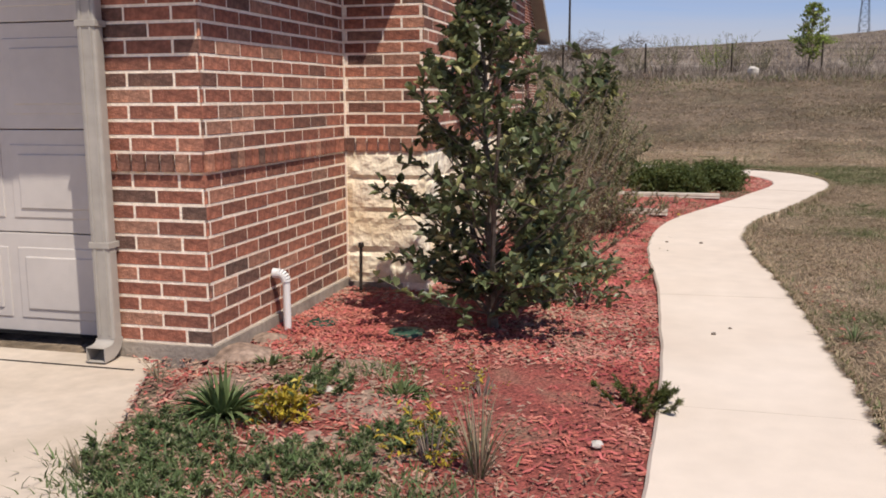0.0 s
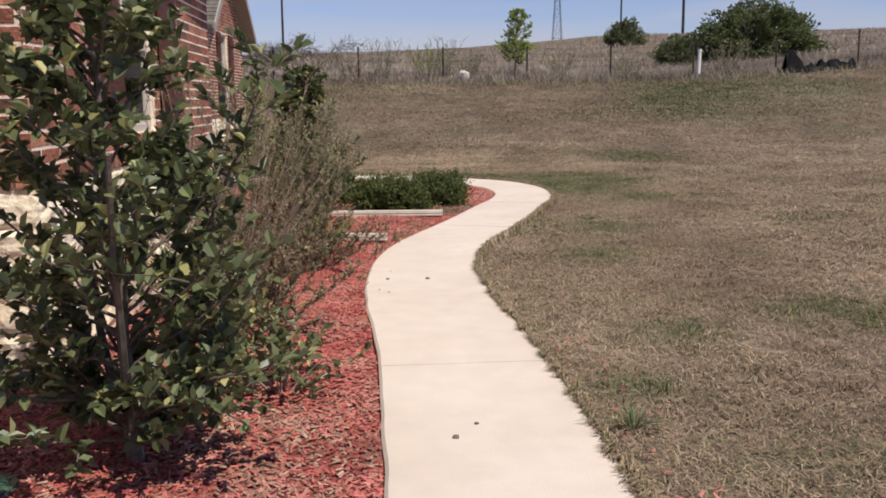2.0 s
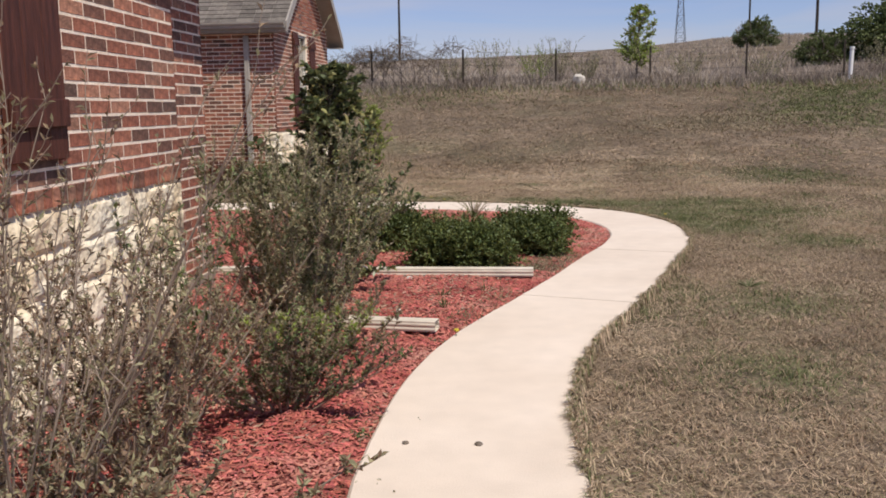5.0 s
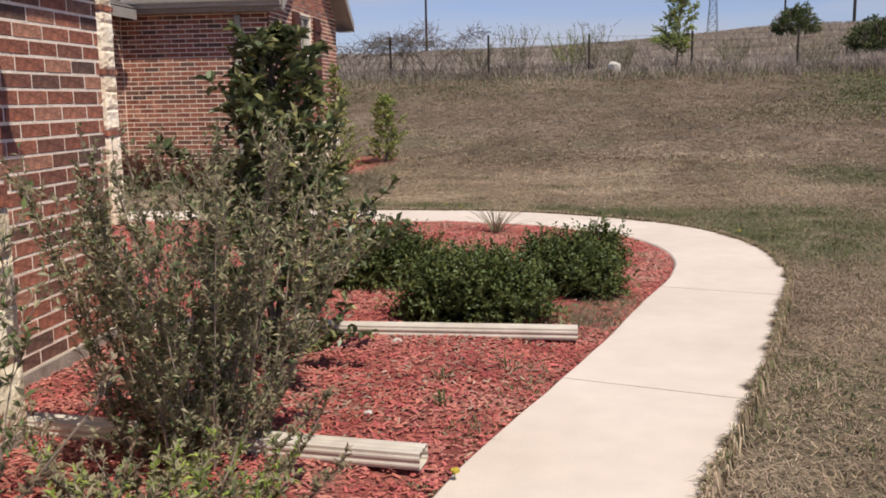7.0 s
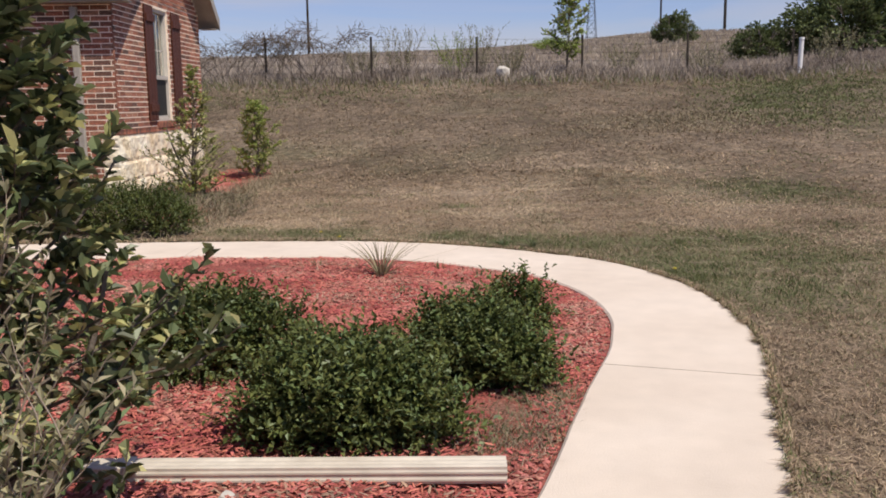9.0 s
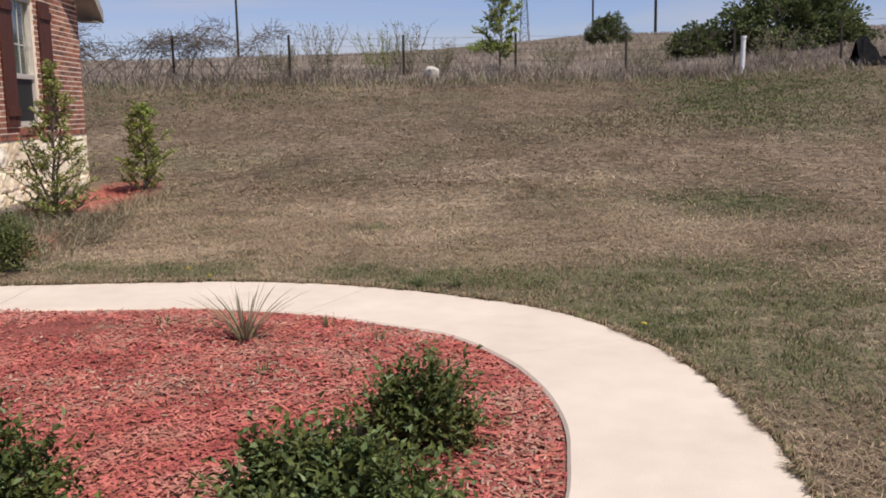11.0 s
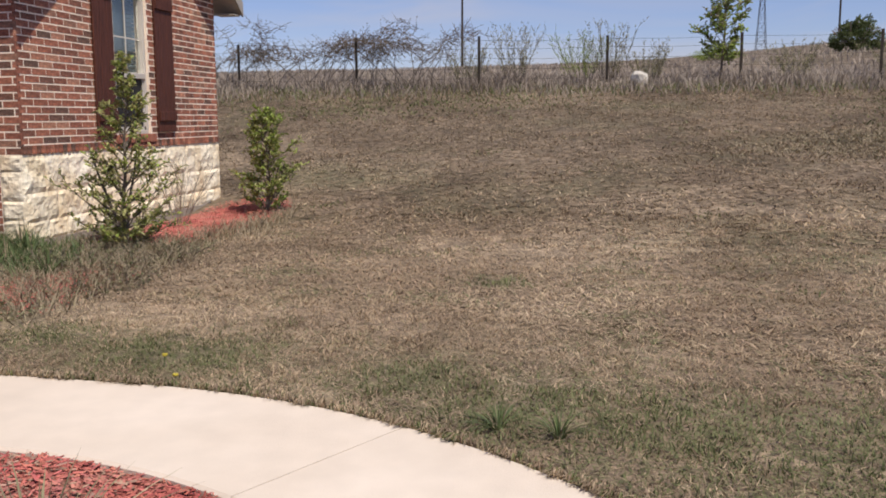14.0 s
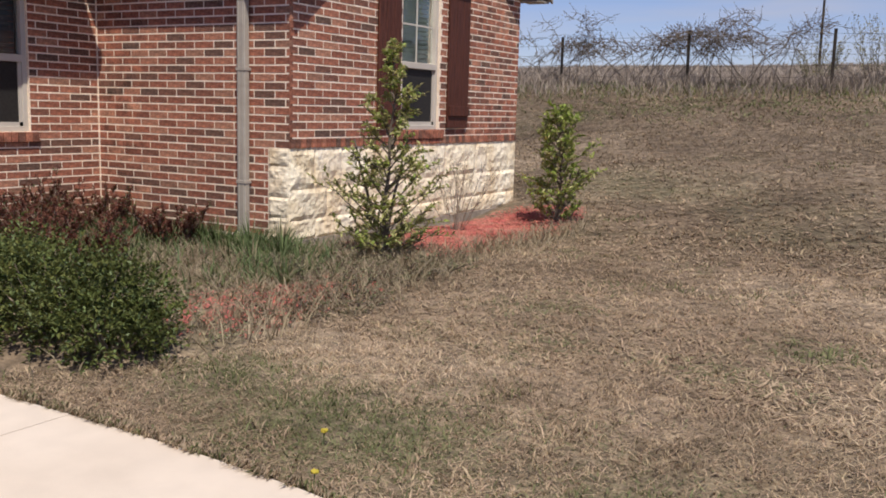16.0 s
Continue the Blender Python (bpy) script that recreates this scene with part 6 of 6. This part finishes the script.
def weed_mats():
    """Soft mats of green and dry grass growing through the mulch."""
    rs = np.random.RandomState(12)

    def mat_of(name, spots, per, height, width, lean, material, label):
        pts = np.concatenate([np.stack([rs.normal(x, rx, int(per * rx * ry * 30)), rs.normal(y, ry, int(per * rx * ry * 30))], 1) for x, y, rx, ry in spots])
        pts = pts[free_of(pts, [HOUSE])]
        pts = pts[min_walk(pts) > 0.45]
        grass_sheet(name, pts, height, width, lean, rs, material, label)
    near = [(-1.86, 5.52, 0.13, 0.14), (-1.95, 5.85, 0.07, 0.12), (-1.66, 5.36, 0.16, 0.14), (-1.72, 5.7, 0.10, 0.10), (-1.45, 5.1, 0.2, 0.12), (-1.38, 5.62, 0.10, 0.08), (-1.14, 5.62, 0.13, 0.08), (-1.0, 5.97, 0.09, 0.06), (-1.05, 5.3, 0.2, 0.12), (-0.8, 5.4, 0.12, 0.12), (-1.58, 6.5, 0.07, 0.05), (-1.18, 6.5, 0.06, 0.05), (-1.35, 6.75, 0.1, 0.06)]
    mat_of("weed_grass", near, 1900, 0.08, 0.009, 1.0, WEED, "soft green weed grass beside the driveway")
    mat_of("dry_weed_grass", near + [(-1.3, 5.9, 0.25, 0.2), (-0.6, 5.4, 0.2, 0.2)], 260, 0.075, 0.005, 1.4, STRAW, "dry straw grass among the weeds")
    far = [(-6.4, 24.75, 0.4, 0.16), (-5.5, 24.8, 0.5, 0.16), (-4.75, 24.8, 0.3, 0.18), (-4.1, 24.6, 0.25, 0.25), (-3.65, 24.0, 0.2, 0.3), (-5.6, 23.7, 0.6, 0.3)]
    mat_of("weed_grass", far, 200, 0.2, 0.012, 0.8, WEED, "tall green weed grass along the far brick wall")
    mat_of("dry_weed_grass", far + [(-5.0, 23.8, 0.6, 0.35), (-4.2, 23.3, 0.5, 0.4), (-3.3, 23.7, 0.3, 0.5), (-2.9, 23.6, 0.2, 0.8), (-3.2, 24.9, 0.3, 0.3), (-2.8, 22.6, 0.2, 0.3), (-3.9, 25.6, 0.2, 0.4), (-3.0, 26.2, 0.15, 0.8), (-2.95, 27.6, 0.15, 0.7), (-3.3, 25.5, 0.25, 0.2)], 230, 0.14, 0.008, 1.2, STRAW, "dry brown weeds in the far bed")
    bed = [(0.42, 15.5, 0.16, 0.2), (0.34, 15.3, 0.12, 0.14), (0.55, 15.85, 0.12, 0.2), (0.6, 15.8, 0.1, 0.14), (-0.22, 10.7, 0.06, 0.25), (-0.25, 11.5, 0.06, 0.25), (0.1, 14.2, 0.1, 0.2), (-0.1, 13.5, 0.1, 0.12), (-0.6, 17.2, 0.2, 0.15), (0.1, 17.0, 0.2, 0.15)]
    mat_of("weed_grass", bed, 300, 0.06, 0.006, 1.0, WEED, "low green weeds in the mulch")
    mat_of("brown_weed_grass", bed[:4], 1500, 0.045, 0.005, 1.9, GRASS_BROWN, "matted brown grass where the mulch has worn thin")
    mat_of("dry_weed_grass", bed, 420, 0.06, 0.005, 1.4, STRAW, "low dry weeds in the mulch")


weed_mats()
strap_clump("dry_tuft", -2.32, 6.42, 0.17, 0.1, 18, 121, "dry grey weed stalks at the driveway's edge", STRAW, 0.007)
strap_clump("dry_tuft", -1.98, 5.4, 0.18, 0.1, 18, 122, "dry grey weed stalks at the driveway's edge", STRAW, 0.007)

# ---- plants by the far wing ----
cone_tree("young_holly", -3.42, 25.2, 1.85, 0.66, 0.05, 51, "slender young yellow-green holly before limestone wall", HOLLY_YOUNG, (0.052, 0.026), 78, LEAF_BRIGHT, 0.3, 1.1, leaf_n=3, sink=1.7)
cone_tree("young_holly", -3.18, 28.45, 1.25, 0.46, 0.04, 52, "bright green young holly at the house corner", LEAF_BRIGHT, (0.054, 0.03), 66, HOLLY_YOUNG, 0.4, 0.42, leaf_n=3)
wispy_shrub("bare_shrub", -3.85, 27.25, 0.85, 0.4, 53, "leafless grey twiggy shrub before limestone", SAGE, (0.02, 0.008), 14, 1, subs=6)
mound_shrub("low_evergreen", -3.05, 21.75, [(0, 0, 0.45, 0.55), (-0.45, -0.05, 0.45, 0.6), (0.3, -0.12, 0.3, 0.36), (-0.9, 0.1, 0.4, 0.5)], 54, "broad dark green evergreen shrub beside the walk", BOX, (0.034, 0.018), 19000, SPRIG, 0.2)
for _k, (_x, _y, _r) in enumerate([(-6.75, 24.05, 0.32), (-6.5, 24.62, 0.26), (-5.3, 24.45, 0.2), (-4.9, 23.2, 0.26), (-5.9, 23.5, 0.26)]):
    wispy_shrub("bronze_shrub", _x, _y, _r * 1.75, _r * 1.3, 130 + _k, "small bronze-red leaved shrub among weeds", LEAF_RED, (0.034, 0.012), 26, 5, subs=7, second=WEED, share=0.12, foot=_r * 0.5, from_step=1)
wispy_shrub("grey_herb", -3.45, 23.87, 0.26, 0.2, 139, "small grey twiggy herb in thin red mulch", SAGE, (0.026, 0.01), 16, 2, subs=5)
_rng = random.Random(77)
for _k in range(34):
    _x, _y = _rng.uniform(-6.6, -4.0), _rng.uniform(24.45, 24.98)
    if _k > 24:
        _x, _y = _rng.uniform(-5.8, -3.2), _rng.uniform(23.4, 24.5)
    strap_clump("grass_clump", _x, _y, _rng.uniform(0.22, 0.42), 0.24, 34, 140 + _k, "tall green grass clump along the brick wall", WEED, 0.013, arch=0.7, dead=STRAW if _k % 2 == 0 else None)
for _k in range(44):
    _x, _y = _rng.uniform(-3.7, -2.55), _rng.uniform(22.0, 25.2)
    if _k > 26:
        _x, _y = _rng.uniform(-5.8, -3.4), _rng.uniform(22.7, 24.4)
    wispy_shrub("weed_patch", _x, _y, _rng.uniform(0.1, 0.24), 0.9, 300 + _k, "dry brown and green weeds in the far bed", (SAGE, STRAW, LEAF_BROWN)[_k % 3], (0.024, 0.009), 18, 2, subs=4, second=WEED, share=0.25)


def dandelion(x, y, seed):
    root = empty("dandelion", x, y, ground_height(x, y), "yellow dandelion flower in brown lawn", "flower")
    v, f = tube_data([(Vector((0, 0, -0.01)), Vector((0.004, 0.002, 0.06)), 0.0025, 0.002)], 5)
    mesh_object("stalk", v, f, WEED, root)
    bm = bmesh.new()
    bmesh.ops.create_icosphere(bm, subdivisions=2, radius=0.016, matrix=Matrix.Translation((0.004, 0.002, 0.064)) @ Matrix.Diagonal((1, 1, 0.55, 1)))
    rng = random.Random(seed)
    for w in bm.verts:
        w.co += Vector((rng.uniform(-1, 1), rng.uniform(-1, 1), rng.uniform(-1, 1))) * 0.003
    part("flower_head", bm, LEAF_YELLOW, root)


for _k, (_x, _y) in enumerate([(-1.11, 21.23), (-0.88, 20.87), (1.95, 18.85), (-0.12, 12.95)]):
    dandelion(_x, _y, _k)


# ---- bed clutter ----
def ribbed_pipe(x0, y0, x1, y1, label):
    """A ribbed rectangular downspout extension lying on the bed."""
    a, b = Vector((x0, y0, 0)), Vector((x1, y1, 0))
    ln = (b - a).length
    root = empty("drain_pipe", x0, y0, 0.035, label, "drain pipe", "downspout extensions", turn=math.degrees(math.atan2(y1 - y0, x1 - x0)))
    prof = []
    w, h = 0.052, 0.062
    for k in range(13):
        prof.append((-w + 2 * w * k / 12, h + (0.004 if k % 4 in (1, 2) else 0.0)))
    for k in range(9):
        prof.append((w + (0.004 if k % 4 in (1, 2) else 0.0), h - h * (k + 0.5) / 9))
    prof += [(w, 0), (-w, 0)]
    for k in range(9):
        prof.append((-w - (0.004 if k % 4 in (1, 2) else 0.0), h * (k + 0.5) / 9))
    bm = bmesh.new()
    rings = [[bm.verts.new((u, y, z)) for y, z in prof] for u in (0, ln * 0.33, ln * 0.66, ln)]
    for p, q in zip(rings, rings[1:]):
        for i in range(len(prof)):
            j = (i + 1) % len(prof)
            bm.faces.new((p[i], p[j], q[j], q[i]))
    pipe = part("pipe", bm, PIPE, root)
    sol = pipe.modifiers.new("wall", "SOLIDIFY")
    sol.thickness = 0.003
    part("crimp", box_bm((ln * 0.48, -0.058, -0.002), (ln * 0.5, 0.058, 0.068), 0.003), PIPE, root)


ribbed_pipe(-1.92, 13.3, -0.24, 13.06, "beige ribbed downspout extension lying in mulch")
ribbed_pipe(-2.35, 14.95, 0.352, 14.89, "long beige ribbed downspout extension lying in mulch")


def standpipe(x, y):
    root = empty("vent_pipe", x, y, 0.03, "white plastic pipe with elbow by the brick wall", "pipe")
    v, f = tube_data([(Vector((0, 0, -0.05)), Vector((0, 0, 0.29)), 0.021, 0.021)], 14)
    mesh_object("pipe", v, f, PVC, root, smooth=False)
    pts = [Vector((-0.045 * (1 - math.cos(radians(a))), 0, 0.28 + 0.045 * math.sin(radians(a)))) for a in range(0, 91, 15)] + [Vector((-0.075, 0, 0.325))]
    v, f = tube_data([(p, q, 0.027, 0.027) for p, q in zip(pts, pts[1:])], 14)
    mesh_object("elbow", v, f, PVC, root)


standpipe(-2.13, 7.42)


def drain_lid(x, y):
    root = empty("valve_lid", x, y, 0.045, "round green plastic valve box lid in mulch", "lid", "irrigation lids")
    bm = bmesh.new()
    bmesh.ops.create_cone(bm, cap_ends=True, segments=28, radius1=0.105, radius2=0.098, depth=0.025)
    part("cover", bm, GREEN_LID, root)
    bm = bmesh.new()
    for k in range(5):
        add_box(bm, (-0.06, -0.05 + k * 0.022, 0.0125), (0.06, -0.044 + k * 0.022, 0.016))
    part("rib_plate", bm, GREEN_LID, root)


drain_lid(-2.0, 7.58)
drain_lid(-1.46, 7.48)


def stake(x, y, h):
    root = empty("steel_stake", x, y, 0.0, "dark rusty steel stake by the wall corner", "stake")
    v, f = tube_data([(Vector((0, 0, -0.05)), Vector((0.01, 0, h)), 0.011, 0.011)], 8)
    mesh_object("rod", v, f, STEEL, root)
    part("cap", box_bm((-0.006, -0.016, h - 0.02), (0.026, 0.016, h + 0.012), 0.004), STEEL, root)


stake(-2.08, 8.46, 0.36)


def pebble(x, y, r, seed, material=ROCK, name="pebble", label="small loose stone on the concrete walk", z=0.03, tall=0.6):
    bm = bmesh.new()
    bmesh.ops.create_icosphere(bm, subdivisions=2, radius=r)
    for v in bm.verts:
        v.co *= 1 + 0.35 * noise.noise(v.co * (1.5 / r) + Vector((seed, 0, 0)))
        v.co.z *= tall
    ob = part(name, bm, material)
    ob.matrix_world = pose(x, y, z + r * 0.35, 0, 0, seed * 37)
    tagged(ob, label, name)


for _k, (_x, _y, _r) in enumerate([(0.15, 7.9, 0.014), (0.106, 11.156, 0.016), (-0.188, 11.16, 0.014), (0.24, 8.05, 0.01)]):
    pebble(_x, _y, _r, _k, BARK, "leaf_scrap", "curled dry leaf scrap on the concrete walk")
for _k, (_x, _y, _r) in enumerate([(-0.62, 14.75, 0.03), (-0.55, 13.6, 0.02), (-0.3, 6.1, 0.025), (-1.5, 6.45, 0.03), (-1.35, 6.6, 0.022)]):
    pebble(_x, _y, _r, _k + 9, ROCK, "pebble", "pale loose stone lying in mulch", 0.03)


# ---- fence and distance ----
def fence():
    root = empty("field_fence", 0, 41, ground_height(0, 41), "old wire field fence on dark steel posts", "fence")
    xs = [-28.0 + 3.26 * k for k in range(24)]
    z0 = ground_height(0, 41)
    for k, x in enumerate(xs):
        z = ground_height(x, 41) - z0
        h = 1.28 + 0.12 * noise.noise(Vector((k * 3.1, 0, 0)))
        bm = box_bm((x - 0.035, -0.008, z - 0.2), (x + 0.035, 0.008, z + h), 0.003)
        add_box(bm, (x - 0.008, 0.0, z - 0.2), (x + 0.008, 0.04, z + h))
        part("post", bm, STEEL, root)
    for lv in (0.25, 0.5, 0.75, 1.0, 1.2):
        segs = []
        for a, b in zip(xs, xs[1:]):
            p = Vector((a, -0.012, ground_height(a, 41) - z0 + lv))
            q = Vector((b, -0.012, ground_height(b, 41) - z0 + lv))
            m = (p + q) / 2 - Vector((0, 0, 0.03))
            segs += [(p, m, 0.0035, 0.0035), (m, q, 0.0035, 0.0035)]
        v, f = tube_data(segs, 3)
        mesh_object("wire", v, f, STEEL, root)


fence()


def vine(x, width, height, seed, leaf, label, density=1.0):
    """A leafless tangle of vine arching over the fence."""
    rng = random.Random(seed)
    y = 41.15
    root = empty("fence_vine", x, y, ground_height(x, y), label, "vine")
    segs, spots = [], []
    for s in range(int(7 * width * density)):
        o = rng.uniform(-width / 2, width / 2)
        p, d = Vector((o, rng.uniform(-0.2, 0.2), 0)), Vector((rng.uniform(-0.5, 0.5), 0, 1)).normalized()
        side = rng.choice((-1, 1))
        r = 0.014
        for i in range(14):
            bend = 0.02 if p.z < height * 0.75 else -0.22
            d = (d + Vector((side * 0.13 + rng.uniform(-0.3, 0.3), rng.uniform(-0.2, 0.2), bend + rng.uniform(-0.2, 0.2)))).normalized()
            q = p + d * height / 8
            segs.append((p, q, r, r * 0.92))
            if p.z > height * 0.5:
                for _ in range(3):
                    tip_walk(rng, p, Vector((rng.uniform(-1, 1), rng.uniform(-0.6, 0.6), rng.uniform(-0.8, 0.8))).normalized(), 0.35, 0.006, 3, 0.4, 0, segs, spots, 0.0, 2)
            p, r = q, r * 0.92
            if p.z < 0.1 and i > 4:
                break
    foliage(root, segs, spots, rng, leaf, (0.045, 0.024), BARK, sides=3)


for _k, (_x, _w, _h) in enumerate([(-9.6, 2.2, 1.35), (-7.3, 2.0, 1.45), (-5.0, 2.6, 1.6), (-3.4, 1.5, 1.5), (-11.8, 2.0, 1.3)]):
    vine(_x, _w, _h * 0.9, 200 + _k, LEAF_BROWN, "leafless brown vine tangle draped over the fence")
for _k, (_x, _y, _h, _s, _leaf, _lab) in enumerate([
        (-1.0, 41.3, 1.5, 0.7, SAGE, "bare brown scrub bush at the fence"), (0.7, 41.2, 1.25, 0.6, LEAF_BRIGHT, "thin green-leafing scrub at the fence"), (1.4, 41.3, 1.5, 0.5, SAGE, "bare brown scrub bush at the fence"),
        (2.4, 41.5, 1.0, 0.5, SAGE, "grey dry scrub at the fence"), (6.0, 41.6, 0.9, 0.6, SAGE, "grey dry scrub at the fence"), (-2.3, 41.5, 1.1, 0.6, SAGE, "grey dry scrub at the fence"), (8.6, 41.5, 0.9, 0.6, SAGE, "grey dry scrub at the fence"), (12.8, 42.3, 1.1, 0.8, SAGE, "grey dry scrub at the fence")]):
    wispy_shrub("fence_scrub", _x, _y, _h, _s, 220 + _k, _lab, _leaf, (0.055, 0.024), 22, 1, wood=BARK, subs=7, foot=0.25)
cone_tree("young_tree", 4.15, 41.3, 2.5, 0.85, 0.5, 230, "young spring-green field tree beside the fence", LEAF_BRIGHT, (0.12, 0.06), 60, SAGE, 0.3, 0.4, leaf_n=2)


def far_bush(name, x, y, w, h, seed, label, leaf=JUNIPER):
    rng = random.Random(seed)
    root = empty(name, x, y, ground_height(x, y), label, "bush")
    segs, spots = [], []
    for s in range(26):
        a, o = rng.uniform(0, 6.283), rng.random() ** 0.5
        tip_walk(rng, Vector((0, 0, -0.1)), Vector((math.cos(a) * o * w, math.sin(a) * o * w * 0.6, h * 1.2)), h * 0.9, 0.05, 5, 0.15, 0, segs, [], 0, 0)
    for s in range(12000 if w > 5 else 5200):
        a, zc = rng.uniform(0, 6.283), rng.uniform(-0.35, 1)
        ce = math.sqrt(1 - zc * zc)
        d = Vector((math.cos(a) * ce, math.sin(a) * ce, zc))
        k = (0.82 + 0.52 * noise.noise(d * 2.1 + Vector((seed, 0, 0))) + 0.26 * noise.noise(d * 5.5)) * (1 - 0.3 * rng.random() ** 2)
        p = Vector((d.x * w / 2 * k * (1.12 - 0.3 * max(0.0, zc)), d.y * w * 0.35 * k, h * 0.22 + d.z * h * 0.74 * k))
        if p.z > 0:
            spots.append((p, (d + Vector((rng.uniform(-1, 1), rng.uniform(-1, 1), rng.uniform(-0.5, 1)))).normalized()))
    foliage(root, segs, spots, rng, leaf, (0.05 * h + 0.04, 0.03 * h + 0.02), TWIG, sides=4)


far_bush("juniper_bush", 17.0, 50.0, 6.4, 2.9, 241, "large dark green juniper bush beyond the fence")
far_bush("juniper_bush", 13.2, 50.0, 2.6, 1.5, 242, "smaller dark green juniper bush beyond the fence")
far_bush("field_bush", 19.6, 90.0, 3.6, 2.6, 243, "dark green bush on the far hill")
far_bush("field_bush", 12.2, 110.0, 4.5, 1.2, 244, "low spring-green bush on the far hill", LEAF_BRIGHT)


def marker_post(x, y, h):
    root = empty("marker_post", x, y, ground_height(x, y), "short white plastic marker post in the lawn", "post")
    v, f = tube_data([(Vector((0, 0, -0.1)), Vector((0.03, 0, h)), 0.07, 0.07)], 14)
    mesh_object("pipe", v, f, PVC, root)
    v, f = tube_data([(Vector((0.03, 0, h)), Vector((0.032, 0, h + 0.07)), 0.085, 0.08)], 14)
    mesh_object("cap", v, f, PVC, root)


marker_post(11.2, 40.6, 1.0)


def pole(name, x, y, h, r, label, arms=True):
    root = empty(name, x, y, ground_height(x, y), label, "utility pole")
    v, f = tube_data([(Vector((0, 0, -1)), Vector((0, 0, h)), r, r * 0.7)], 10)
    mesh_object("shaft", v, f, STEEL, root)
    if arms:
        part("crossarm", box_bm((-1.1, -0.06, h - 0.8), (1.1, 0.06, h - 0.66), 0.01), BARK, root)
        for k in (-0.95, 0.95):
            v, f = tube_data([(Vector((k, 0, h - 0.66)), Vector((k, 0, h - 0.45)), 0.06, 0.04)], 8)
            mesh_object("insulator", v, f, STEEL, root)


def lattice(x, y, h, w):
    root = empty("lattice_tower", x, y, ground_height(x, y), "thin steel lattice mast on the far hill", "tower")
    corners = [Vector((a * w / 2, b * w / 2, 0)) for a, b in ((-1, -1), (1, -1), (1, 1), (-1, 1))]
    tip = Vector((0, 0, h))
    for k in range(4):
        v, f = tube_data([(corners[k], corners[k].lerp(tip, 0.93), 0.06, 0.05)], 4)
        mesh_object("leg", v, f, STEEL, root)
    segs = []
    n = 12
    for i in range(n):
        f0, f1 = i / n * 0.93, (i + 1) / n * 0.93
        for k in range(4):
            a, b = corners[k], corners[(k + 1) % 4]
            segs += [(a.lerp(tip, f0), b.lerp(tip, f1), 0.03, 0.03), (b.lerp(tip, f0), a.lerp(tip, f1), 0.03, 0.03), (a.lerp(tip, f1), b.lerp(tip, f1), 0.03, 0.03)]
    v, f = tube_data(segs, 3)
    mesh_object("bracing", v, f, STEEL, root)


pole("utility_pole", -27.8, 218, 19.0, 0.30, "tall dark far utility pole against the sky", False)
pole("utility_pole", 58.0, 203, 26.0, 0.32, "tall dark far utility pole on the hill")
pole("wind_mast", 38.5, 175, 17.0, 0.18, "thin far mast on the hill", True)
lattice(38.0, 245, 26.0, 3.0)


def tarp_heap(x, y):
    """Black silt cloth slumped in folds at the lawn's edge."""
    root = empty("black_tarp", x, y, ground_height(x, y), "crumpled heap of black silt fence cloth", "tarp")
    bm = bmesh.new()
    nx, ny = 40, 10
    grid = []
    for j in range(ny + 1):
        for i in range(nx + 1):
            a, b = i / nx, j / ny
            rise = math.sin(math.pi * b) * (0.8 * math.exp(-((a - 0.07) / 0.09) ** 2) + 0.34 * math.exp(-((a - 0.6) / 0.5) ** 2))
            z = max(-0.02, rise + 0.34 * math.sin(math.pi * b) * noise.noise(Vector((a * 16, b * 3, 2))))
            grid.append(bm.verts.new((a * 3.4, (b - 0.5) * 0.8 + 0.15 * noise.noise(Vector((a * 6, b, 0))), z)))
    for j in range(ny):
        for i in range(nx):
            bm.faces.new((grid[j * (nx + 1) + i], grid[j * (nx + 1) + i + 1], grid[(j + 1) * (nx + 1) + i + 1], grid[(j + 1) * (nx + 1) + i]))
    part("cloth", bm, BLACK_CLOTH, root)
    for k, px in enumerate((0.2, 1.7, 3.2)):
        part("stake", box_bm((px - 0.02, -0.02, -0.1), (px + 0.02, 0.02, 0.75 if k == 0 else 0.45), 0.004), BARK, root)


tarp_heap(14.5, 40.4)
pebble(2.15, 41.0, 0.22, 3, ROCK, "rock", "pale weathered rock at the fence line", ground_height(2.15, 41.0) + 0.1, 0.95)

lay_bricks()
